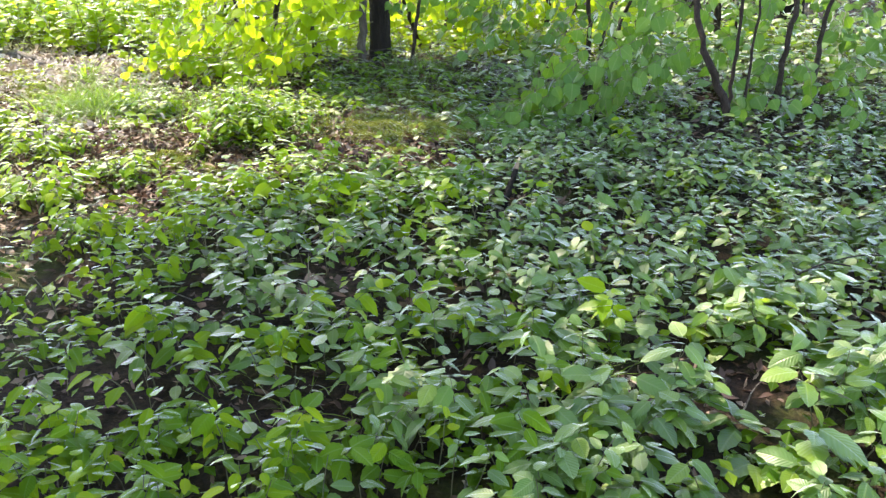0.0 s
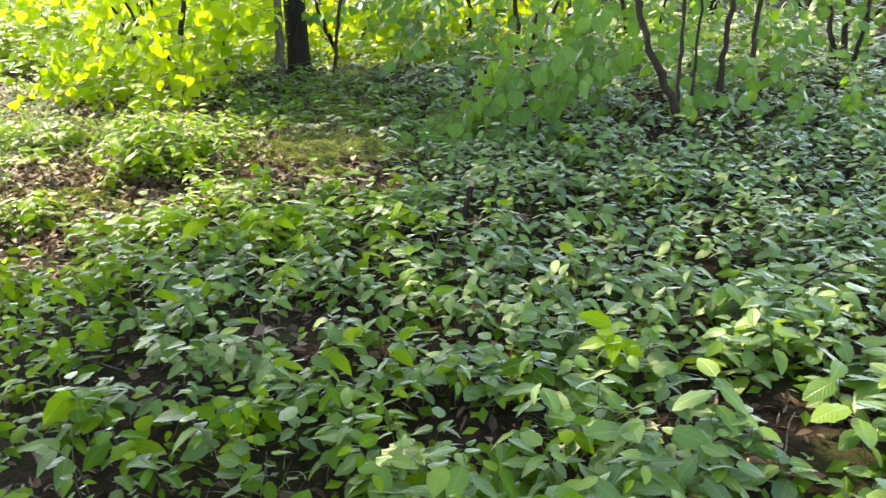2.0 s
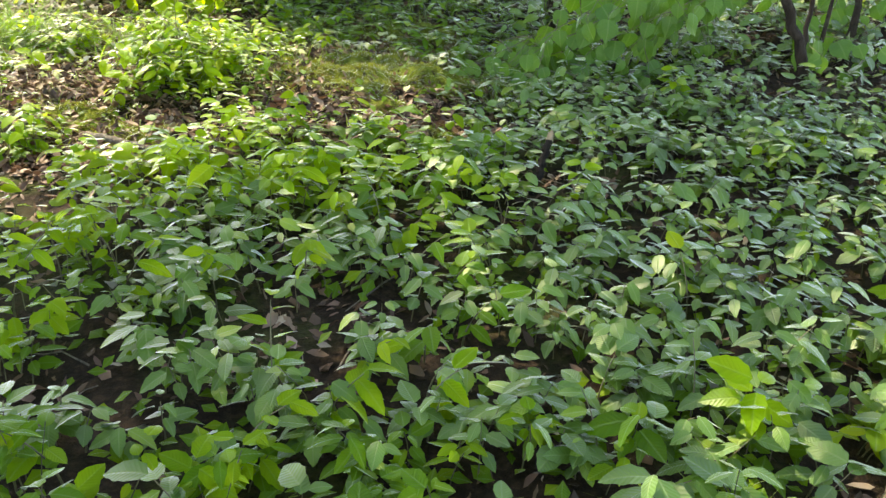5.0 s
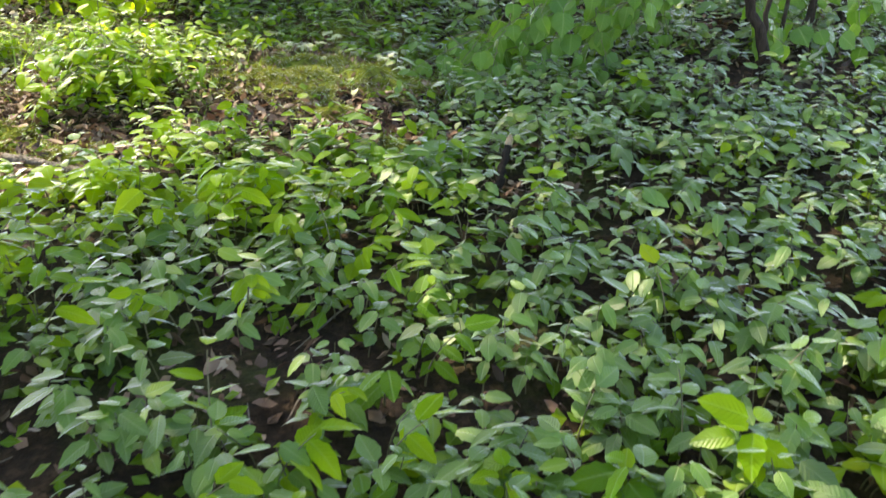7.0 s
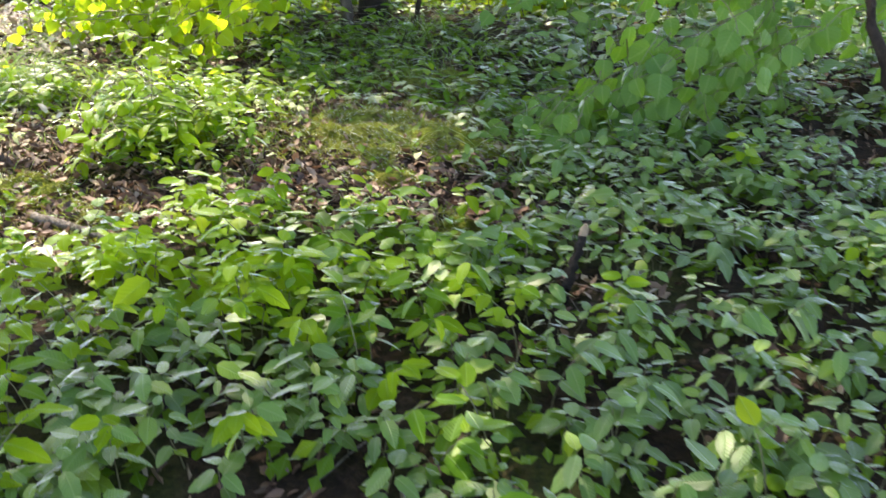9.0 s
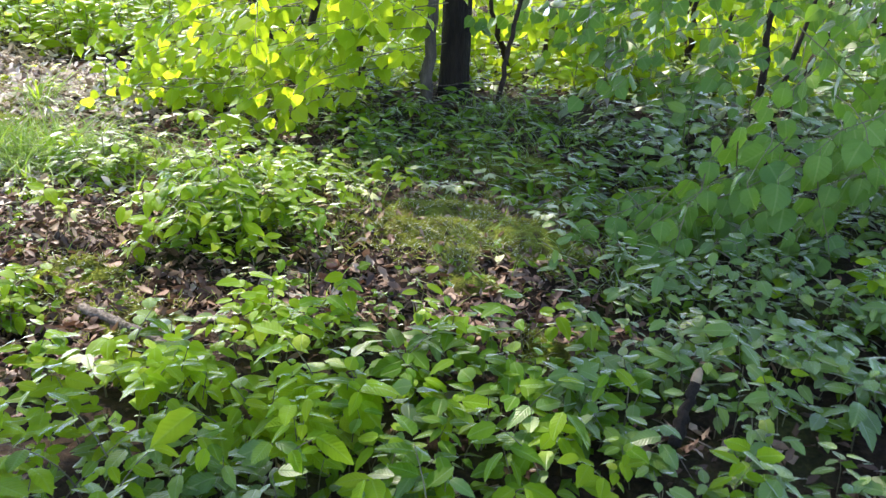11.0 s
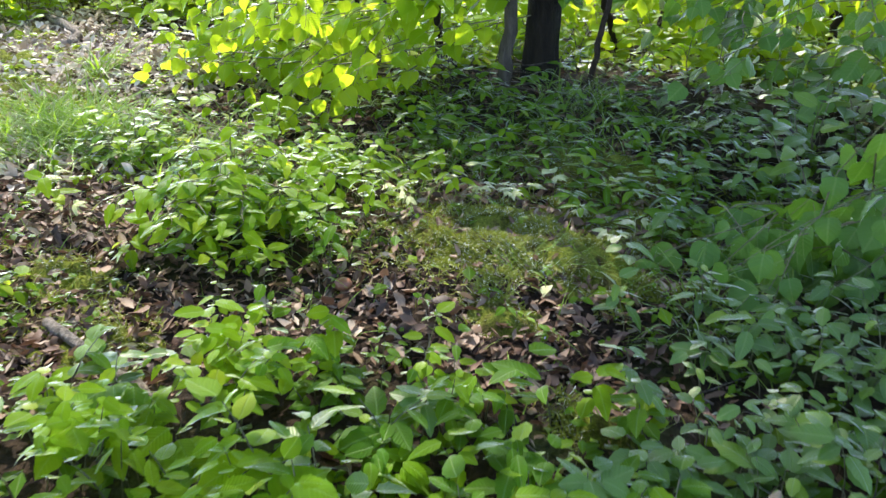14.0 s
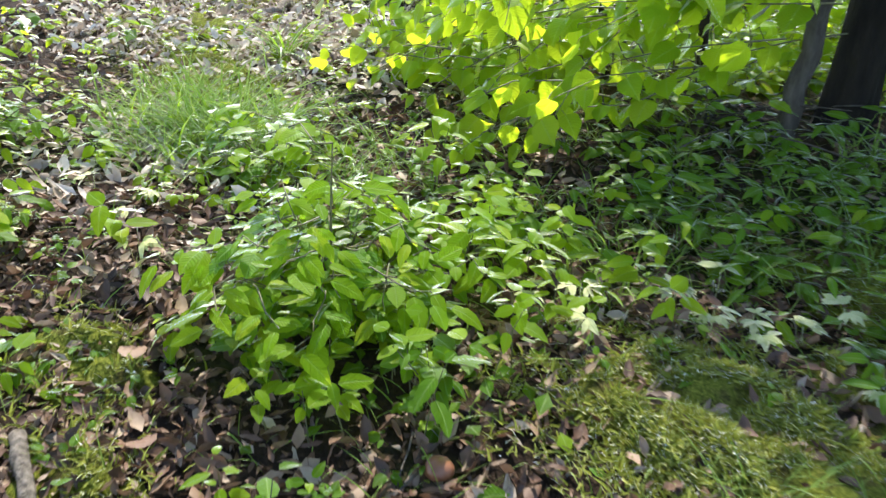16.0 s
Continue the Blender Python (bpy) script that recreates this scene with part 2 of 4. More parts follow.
HORNBEAM = [leaf_shape(oval(0.25, 0.44), 8, 0.1, 0.15, 0.04, 0.05), leaf_shape(oval(0.27, 0.42), 8, 0.2, 0.3, 0.05, 0.06, 0.2),
            leaf_shape(oval(0.24, 0.45), 8, 0.02, 0.45, 0.06, 0.05, -0.3), leaf_shape(oval(0.29, 0.43), 8, 0.14, 0.05, 0.03, 0.05, 0.1),
            leaf_shape(oval(0.31, 0.45), 8, -0.08, 0.3, 0.05, 0.06, 0.25)]
LIMES = [leaf_shape(heart(0.46), 7, 0.08, 0.15, 0.03, 0.03), leaf_shape(heart(0.43), 7, 0.25, 0.35, 0.05, 0.04, 0.25),
         leaf_shape(heart(0.48), 7, -0.08, 0.25, 0.04, 0.03, -0.3)]
SIMPLE = [leaf_shape(oval(0.3), 2, 0.15, 0.2), leaf_shape(oval(0.36, 0.42), 2, -0.1, 0.35, 0, 0, 0.3)]
OAK = [leaf_shape(lobed(0.26), 14, 0.1, 0.25, 0.05), leaf_shape(lobed(0.24), 14, 0.2, 0.1, 0.08)]
DEADS = [leaf_shape(oval(0.27), 3, 0.6, -0.5, 0.3, 0.1, 0.8), leaf_shape(lobed(0.25), 5, 0.3, 0.5, 0.4, 0.1, -0.7),
         leaf_shape(oval(0.3), 3, -0.5, 0.6, 0.4, 0.15, 0.5), leaf_shape(oval(0.2), 3, 0.9, -0.3, 0.2, 0.1, -1.2)]
BLADES = [leaf_shape(lambda a: 0.02 * (1 - a) + 0.001, 5, 0.5, 0.5, 0, 0, 0.5), leaf_shape(lambda a: 0.023 * (1 - a) + 0.001, 5, 0.5, 0.95, 0, 0, -0.6)]


def frames(direction, normal, size):
    """Turns (N, 3, 3) that lay y along the directions, with z as near to the normals as can be."""
    d = direction / (np.linalg.norm(direction, axis=1)[:, None] + 1e-9)
    x = np.cross(d, normal)
    x /= np.linalg.norm(x, axis=1)[:, None] + 1e-9
    z = np.cross(x, d)
    return np.stack([x, d, z], -1) * np.broadcast_to(size, (len(d),))[:, None, None]


def scatter(mass, shapes, pos, direction, normal, size):
    pick = rng.randint(0, len(shapes), len(pos))
    turn = frames(direction, normal, size)
    for i, s in enumerate(shapes):
        mass.leaves(s, pos[pick == i], turn[pick == i])


def flat_dirs(n, tilt=0.2):
    a = rng.uniform(0, 2 * math.pi, n)
    return np.stack([np.cos(a), np.sin(a), rng.normal(0, tilt, n)], -1)


def ups(n, spread=0.3):
    return np.stack([rng.normal(0, spread, n), rng.normal(0, spread, n), np.ones(n)], -1)


# ---- the lie of the land ----
def ground_z(x, y):
    x, y = np.asarray(x, float), np.asarray(y, float)
    z = np.interp(y, [-40, 0, 4.0, 4.7, 5.5, 6.3, 7.2, 10, 18, 70], [-0.3, -0.29, -0.275, -0.22, -0.2, -0.14, -0.13, -0.1, 0.1, 0.5])
    z = z + 0.12 * np.exp(-((x + 0.5) / 0.9) ** 2 - ((y - 6.55) / 0.6) ** 2)
    z = z - 0.05 * np.exp(-((x - 0.15) / 0.25) ** 2 - ((y - 4.5) / 0.2) ** 2)
    z = z + 0.05 * np.exp(-((x + 0.35) / 0.45) ** 2 - ((y - 5.0) / 0.35) ** 2)
    return z + 0.012 * np.sin(3.1 * x + 1.3 * y) * np.sin(2.3 * y - x) + 0.008 * np.sin(9 * x + 2) * np.sin(8 * y) + 0.004 * np.sin(23 * x) * np.sin(21 * y + 1)


def ellipse(x, y, cx, cy, rx, ry):
    return np.exp(-(((x - cx) / rx) ** 2 + ((y - cy) / ry) ** 2) ** 2)


def cover(x, y):
    """How thick the seedlings stand, 0 to 1: thin in the clearing, on the sunny path and under the big tree."""
    gaps = [(-0.3, 5.1, 0.7, 0.5, 0.99), (-0.12, 4.5, 0.42, 0.3, 1.0), (-0.55, 4.45, 0.45, 0.2, 0.9), (-0.75, 4.5, 0.2, 0.24, 1.0), (-1.3, 4.08, 0.3, 0.16, 1.0), (-3.0, 6.2, 1.0, 0.6, 0.95), (-1.4, 4.4, 0.5, 0.3, 0.93),
            (-1.9, 4.8, 0.6, 0.5, 0.93), (-2.4, 5.9, 0.9, 0.6, 0.93), (-3.4, 6.7, 1.1, 0.7, 0.95), (-4.6, 7.2, 1.3, 0.8, 0.95), (-0.6, 5.9, 1.0, 0.45, 0.6),
            (-0.5, 6.5, 0.6, 0.3, 0.7), (-1.75, 3.6, 0.5, 0.45, 0.75), (0.82, 2.12, 0.34, 0.17, 1.0), (0.15, 2.2, 0.16, 0.12, 0.8), (-0.45, 2.0, 0.2, 0.12, 0.85),
            (-1.05, 2.1, 0.3, 0.15, 0.8), (-0.4, 2.95, 0.3, 0.12, 0.85), (0.65, 3.8, 0.2, 0.12, 0.7), (0.34, 3.82, 0.14, 0.12, 1.0), (1.85, 5.0, 0.75, 0.3, 0.92), (-0.55, 2.75, 0.25, 0.14, 0.85), (0.1, 2.68, 0.26, 0.1, 0.7), (-0.95, 2.6, 0.2, 0.12, 0.8)]
    c = np.clip(0.16 + 0.84 * (x + 1.5) / 0.4, 0.16, 1.0)
    for cx, cy, rx, ry, k in gaps:
        c = c * (1 - k * ellipse(x, y, cx, cy, rx, ry))
    return c


def axis(lo, hi, step, far):
    a = np.arange(lo, hi + step / 2, step)
    out = step * 1.35 ** np.arange(1, 24)
    out = np.cumsum(out)
    out = out[out < far]
    return np.concatenate([(lo - out)[::-1], a, hi + out])


def make_ground():
    xs, ys = axis(-5.0, 5.0, 0.06, 400), axis(0.0, 9.0, 0.06, 400)
    gx, gy = np.meshgrid(xs, ys)
    m = Mass()
    i, j = np.meshgrid(np.arange(len(ys) - 1), np.arange(len(xs) - 1), indexing="ij")
    k = i * len(xs) + j
    m.add(np.stack([gx, gy, ground_z(gx, gy)], -1), np.stack([k, k + 1, k + len(xs) + 1, k + len(xs)], -1).reshape(-1, 4))
    tagged(part("ground", m, SOIL), "dark brown forest soil with crumbs and moss film", "ground", kind="structure")


make_ground()


# ---- woody things ----
def curve(points, n=14):
    """A smooth line through a few given places."""
    p = np.asarray(points, float)
    t, s = np.linspace(0, len(p) - 1, n), np.arange(len(p))
    q = np.stack([np.interp(t, s, p[:, k]) for k in range(3)], -1)
    for _ in range(3):
        q[1:-1] = 0.25 * q[:-2] + 0.5 * q[1:-1] + 0.25 * q[2:]
    return q


def trunk_mass(base, height, r0, r1, lean=(0, 0), sides=22, rough=0.08, flare=1.6):
    n = 46
    t = np.linspace(0, 1, n) ** 1.6
    z = t * height
    th = np.arange(sides) * 2 * math.pi / sides
    rad = r0 + (r1 - r0) * t + (flare - 1) * r0 * np.exp(-z / (1.3 * r0 + 0.03))
    ph = rng.uniform(0, 6.28, 6)
    lob = 1 + 0.07 * np.sin(3 * th + ph[0])[None] + np.exp(-z / 0.25)[:, None] * 0.22 * np.sin(4 * th + ph[1])[None]
    lob = lob + rough * np.sin(7 * th + ph[2] + 3 * np.sin(z * 4)[:, None]) * 0.5 + rough * rng.normal(0, 0.25, (n, sides))
    cx, cy = base[0] + lean[0] * z + 0.04 * np.sin(z * 1.3 + ph[3]) * t, base[1] + lean[1] * z + 0.04 * np.sin(z * 1.1 + ph[4]) * t
    v = np.stack([cx[:, None] + rad[:, None] * lob * np.cos(th), cy[:, None] + rad[:, None] * lob * np.sin(th), np.broadcast_to((base[2] + z)[:, None], (n, sides))], -1)
    m = Mass()
    i, j = np.meshgrid(np.arange(n - 1), np.arange(sides), indexing="ij")
    k = (j + 1) % sides
    m.add(v, np.stack([i * sides + j, i * sides + k, (i + 1) * sides + k, (i + 1) * sides + j], -1).reshape(-1, 4))
    return m, np.array([cx[-1], cy[-1], base[2] + height])


def crown(centre, radii, clumps, per, size):
    """Leaves in many loose clumps inside an uneven ellipsoid, and the limbs' ends among them."""
    m = Mass()
    c = rng.normal(0, 1, (clumps, 3))
    c *= (rng.uniform(0.25, 1, clumps) ** 0.5 / np.linalg.norm(c, axis=1))[:, None]
    c = np.asarray(centre) + c * np.asarray(radii)
    pos = np.repeat(c, per, 0) + rng.normal(0, 0.24, (clumps * per, 3)) * [1, 1, 0.55]
    scatter(m, SIMPLE, pos, flat_dirs(len(pos), 0.4), ups(len(pos), 0.5), rng.uniform(0.75, 1.25, len(pos)) * size)
    return m, c


def tree(x, y, r0, height, crown_at, crown_r, clumps, label, bark=None, lean=(0, 0), flare=1.6, per=27, size=0.19, low=None):
    z = float(ground_z(x, y)) - 0.05
    t = thing("tree", (x, y, z), label, "tree", "trees of the wood")
    m, top = trunk_mass((0, 0, 0), height, r0, r0 * 0.45, lean, flare=flare)
    part("trunk", m, bark or BARK, t)
    cm, cl = crown(np.array(crown_at) - (x, y, z), crown_r, clumps, per, size)
    for c in cl[:14]:
        h = rng.uniform(0.45, 0.95) * height
        s = np.array([lean[0] * h, lean[1] * h, h])
        lm = Mass()
        lm.tube(curve([s, s * 0.4 + c * 0.6 + [0, 0, 0.3], c], 9), np.linspace(r0 * 0.32, 0.01, 9), 6)
        part("limb", lm, bark or BARK, t)
    part("crown", cm, CANOPY, t, "green leafy crown", "stuff")
    # extra boughs above the view, added to shade the tree's foot and shrub
    if low:
        lc, cl = crown(np.array(low[0]) - (x, y, z), low[1], low[2], per, size)
        part("low_crown", lc, CANOPY, t, "low leafy boughs added out of view for their shade", "stuff")
        lc, cm = crown(np.array(low[3]) - (x, y, z), low[4], low[5], per, size)
        part("low_crown", lc, CANOPY, t, "low leafy boughs added out of view for their shade", "stuff")
        for c in (*cl[:6], *cm[:6]):
            lm = Mass()
            lm.tube(curve([(0, 0, 1.6), c * 0.6 + [0, 0, 0.8], c], 9), np.linspace(r0 * 0.2, 0.006, 9), 6)
            part("limb", lm, bark or BARK, t)
    return t


# this crown sits off its trunk, out of view, to shade the right side
tree(-0.525, 6.6, 0.082, 6.2, (-0.42, 7.4, 5.5), (2.45, 2.3, 1.5), 114, "forest tree with dark furrowed bark beside a thin grey stem", lean=(0.012, 0.0), flare=1.35, low=((-0.95, 7.6, 2.3), (1.1, 0.65, 0.5), 46, (0.05, 6.75, 2.9), (1.0, 0.55, 0.4), 14))
# the next six trees are added for their shade; crowns out of view
tree(-6.4, 3.2, 0.1, 6.0, (-3.8, 4.3, 5.2), (1.9, 1.6, 0.9), 84, "added slim dark-barked tree, out of view, shading the left foreground")
tree(-5.2, 4.9, 0.1, 6.0, (-2.9, 5.5, 5.2), (2.2, 1.6, 0.8), 68, "added slim dark-barked tree, out of view, dappling the left carpet")
tree(3.6, 8.6, 0.12, 7.0, (3.6, 8.4, 5.2), (2.4, 2.2, 1.8), 70, "added dark-barked tree behind the shrubs, shading the right side")
tree(6.8, 4.0, 0.12, 7.0, (7.6, 4.0, 5.8), (1.8, 2.0, 1.4), 40, "added dark-barked tree on the right, out of view, cutting sky light")
tree(-5.2, -2.4, 0.15, 8.0, (-3.5, 0.4, 4.9), (2.4, 2.6, 1.3), 140, "added dark-barked tree behind the walk, out of view, cutting sky light")
tree(2.8, -3.4, 0.14, 8.0, (2.8, -4.2, 6.2), (2.6, 2.2, 1.8), 80, "added dark-barked tree behind the walk, out of view, cutting sky light")
tree(-12.5, 15.5, 0.15, 9.0, (-12.5, 15.5, 6.2), (2.6, 2.5, 2.0), 110, "forest tree with dark bark beyond the path")
tree(6.4, 14.0, 0.16, 9.0, (6.4, 14.0, 6.4), (2.8, 2.6, 2.1), 110, "forest tree with dark bark far back in the wood")
tree(0.8, 15.5, 0.15, 9.0, (0.8, 15.5, 7.0), (2.4, 2.4, 2.0), 90, "forest tree with dark bark far back in the wood")


def spray(leafm, woodm, start, end, sag, n, size, shapes=None, hang=0.5, r=0.006, spread=0.6, stalks=True, face=0.35, loose=0.45):
    """A leafy twig from start to end: leaves on either side in turn, more or less hanging."""
    start, end = np.asarray(start, float), np.asarray(end, float)
    t = np.linspace(0, 1, 9)[:, None]
    pts = start + (end - start) * t - np.array([0, 0, sag]) * (t * t - t * 0.3)
    pts[1:-1] += rng.normal(0, 0.012, (7, 3))
    woodm.tube(pts[::2], np.linspace(r, 0.0012, 5), 4)
    s = np.linspace(0.12, 1, n) * 8
    i = np.minimum(s.astype(int), 7)
    pos = pts[i] + (pts[i + 1] - pts[i]) * (s - i)[:, None]
    d = pts[8] - pts[0]
    side = np.array([d[1], -d[0], 0]) / (math.hypot(d[0], d[1]) + 1e-6)
    sign = np.where(np.arange(n) % 2, 1, -1)[:, None]
    out = d / (np.linalg.norm(d) + 1e-9) * 0.5 + side * sign * rng.uniform(spread * 0.6, spread * 1.5, (n, 1)) + rng.normal(0, 0.2, (n, 3))
    out[:, 2] -= hang * rng.uniform(0.3, 1.6, n)
    out /= np.linalg.norm(out, axis=1)[:, None]
    sz = size * rng.uniform(0.6, 1.2, n)
    stalk = pos + out * (sz * 0.3)[:, None] + [0, 0, 0.003]
    nrm = ups(n, loose) + np.array([0, -face, 0])
    pick = rng.randint(0, 99, n)
    turn = frames(out, nrm, sz)
    sh = shapes or LIMES
    for k in range(len(sh)):
        q = pick % len(sh) == k
        leafm.leaves(sh[k], stalk[q], turn[q])
    for a, b in zip(pos[:n * stalks], stalk):
        woodm.tube([a, b], [0.0012, 0.001], 3)


def shrub(name, base, stems, sprays, size, label, group="", hang=0.5, stalks=True, leaf=None, wood=None, shapes=None, sag=0.12, spread=0.6, loose=0.45, stray=0.45, face=0.35):
    """stems: lists of places and a radius, from the base; sprays: (centre, half-size, number, length, leaves each, way)."""
    t = thing(name, base, label, "shrub", group)
    b = np.array(base)
    for pts, r in stems:
        m = Mass()
        q = curve(np.array(pts) - b, 18)
        q[1:-1] += rng.normal(0, r * 0.35, (16, 3))
        m.tube(q, np.linspace(r * 1.2, r * 0.55, 18) * (1 + rng.normal(0, 0.06, 18)), 9)
        part("stem", m, wood or TWIG, t)
    lm, wm = Mass(), Mass()
    for centre, half, number, length, each, way in sprays:
        for _ in range(number):
            c = np.array(centre) + rng.uniform(-1, 1, 3) * half - b
            w = np.array(way, float) + rng.normal(0, stray, 3) * [1, 1, 0.35]
            w *= length * rng.uniform(0.7, 1.25) / np.linalg.norm(w)
            spray(lm, wm, c - w / 2, c + w / 2, sag, each, size, shapes, hang, 0.0032, spread, stalks, face, loose)
    part("twig", wm, wood or STEM, t, kind="stuff")
    part("foliage", lm, leaf or LIME, t, "fresh green leaves", kind="stuff")
    return t


def bed(name, places, height, size, label, per=9, leaf=None):
    """A knee-high bed of young plants: upright shoots with leaves in turn."""
    lm, wm = Mass(), Mass()
    for x, y in places:
        z = float(ground_z(x, y))
        h = height * rng.uniform(0.5, 1.25)
        tip = np.array([x + rng.normal(0, 0.12), y + rng.normal(0, 0.12), z + h])
        spray(lm, wm, (x, y, z - 0.01), tip, 0.0, per, size, HORNBEAM, 0.1, 0.005, 1.2, False)
    ob = tagged(part(name, lm, leaf or LEAF, None), label, "undergrowth", kind="stuff")
    part("shoots", wm, STEM, ob, kind="stuff")
    return ob


# thin grey stem and saplings beside the big tree
def sapling(pts, r, label, bark=None, name="sapling"):
    t = thing(name, pts[0], label, "sapling", "saplings by the big tree")
    m = Mass()
    q = curve(np.array(pts) - np.array(pts[0]), 22)
    q[1:-1] += rng.normal(0, r * 0.18, (20, 3))
    m.tube(q, np.linspace(r * 1.15, r * 0.6, 22), 12)
    part("trunk", m, bark or TWIG, t)
    return t


sapling([(-0.645, 6.36, -0.1), (-0.63, 6.37, 0.3), (-0.60, 6.38, 0.8), (-0.55, 6.45, 2.6)], 0.032, "thin grey sapling stem standing against the big tree", GREY_BARK)
sapling([(-1.06, 6.75, -0.15), (-1.09, 6.75, 0.2), (-1.13, 6.75, 0.7), (-1.2, 6.9, 2.4)], 0.02, "thin dark sapling stem among hanging leaves")
sapling([(-0.27, 6.45, -0.1), (-0.23, 6.45, 0.25), (-0.16, 6.45, 0.65), (0.1, 6.5, 1.9)], 0.014, "thin dark sapling stem beside the big tree")

# hanging lime branches on the sunny side; leaf colour brightened as if sunlit
shrub("lime_bush", (-1.5, 6.9, float(ground_z(-1.5, 6.9))),
      [([(-1.5, 6.9, -0.15), (-1.55, 6.7, 0.5), (-1.5, 6.3, 0.95)], 0.014), ([(-1.5, 6.9, -0.15), (-1.8, 6.8, 0.6), (-2.1, 6.5, 1.0)], 0.012), ([(-1.5, 6.9, -0.15), (-1.25, 7.0, 1.2), (-0.95, 7.0, 2.7)], 0.02)],
      [((-1.3, 5.95, 0.08), (0.18, 0.14, 0.1), 8, 0.5, 7, (-0.7, -0.6, -0.3)), ((-1.15, 6.15, 0.35), (0.35, 0.2, 0.15), 16, 0.6, 8, (-0.7, -0.6, -0.2)), ((-1.9, 6.4, 0.15), (0.5, 0.3, 0.2), 26, 0.5, 8, (-0.7, -0.6, -0.1)),
       # the two highest spray groups and the tall stem are unseen, added for shade
       ((-1.6, 6.55, 0.6), (0.75, 0.4, 0.3), 32, 0.65, 8, (-0.7, -0.6, -0.15)), ((-0.9, 7.1, 1.7), (0.5, 0.4, 0.4), 34, 0.6, 8, (-0.7, -0.6, -0.1)), ((-0.9, 6.95, 2.4), (0.5, 0.5, 0.4), 26, 0.6, 8, (-0.7, -0.6, -0.1)),
       ((-0.95, 6.2, 0.62), (0.3, 0.2, 0.2), 9, 0.5, 7, (0.6, -0.6, -0.2))], 0.086,
      "lime bush with yellow-green leaves hanging over the path", hang=0.55, leaf=YOUNG_LIT)

# the shrub over the shaded seedlings
shrub("lime_shrub", (1.7, 4.9, float(ground_z(1.7, 4.9))),
      [([(1.78, 4.8, -0.25), (1.72, 4.75, 0.0), (1.55, 4.9, 0.35), (1.47, 5.1, 0.9)], 0.026), ([(1.74, 4.85, -0.25), (1.76, 4.9, 0.2), (1.8, 5.0, 0.9)], 0.014),
       ([(1.85, 4.9, -0.25), (1.88, 4.95, 0.3), (1.9, 5.0, 0.9)], 0.010), ([(2.2, 5.3, -0.25), (2.25, 5.35, 0.3), (2.38, 5.5, 1.0)], 0.022),
       ([(2.6, 5.6, -0.25), (2.62, 5.7, 0.3), (2.75, 5.8, 1.0)], 0.02)],
      [((0.38, 5.2, -0.1), (0.14, 0.2, 0.07), 7, 0.4, 6, (-0.7, -0.5, -0.3)), ((0.62, 5.12, 0.0), (0.16, 0.2, 0.15), 9, 0.45, 6, (-0.7, -0.5, -0.4)), ((0.88, 5.2, 0.12), (0.2, 0.25, 0.22), 11, 0.5, 7, (-0.7, -0.6, -0.4)),
       ((1.25, 5.25, 0.2), (0.3, 0.3, 0.22), 11, 0.55, 7, (-0.7, -0.6, -0.35)), ((1.8, 5.6, 0.4), (0.7, 0.5, 0.3), 14, 0.55, 8, (-0.5, -0.7, -0.2)), ((2.4, 5.3, 0.1), (0.6, 0.4, 0.22), 14, 0.5, 8, (-0.3, -0.8, 0.1))], 0.095,
      "lime shrub with large heart-shaped leaves on dark crooked stems", hang=1.1, loose=0.6, stray=0.65, face=0.8)
shrub("lime_shrub", (1.25, 6.7, float(ground_z(1.25, 6.7))),
      [([(1.2, 6.7, -0.2), (1.18, 6.7, 0.3), (1.15, 6.7, 1.1)], 0.022), ([(1.25, 6.7, -0.2), (1.32, 6.7, 0.3), (1.5, 6.8, 1.1)], 0.014), ([(1.3, 6.72, -0.2), (1.45, 6.75, 0.3), (1.75, 6.8, 1.0)], 0.018)],
      [((1.1, 6.6, 0.55), (0.8, 0.4, 0.5), 44, 0.6, 8, (-0.6, -0.6, -0.2)), ((0.5, 7.0, 0.45), (0.6, 0.4, 0.4), 36, 0.6, 8, (-0.6, -0.4, -0.1))], 0.085,
      "lime shrub with dark stems behind the clearing", hang=0.5, loose=0.6)

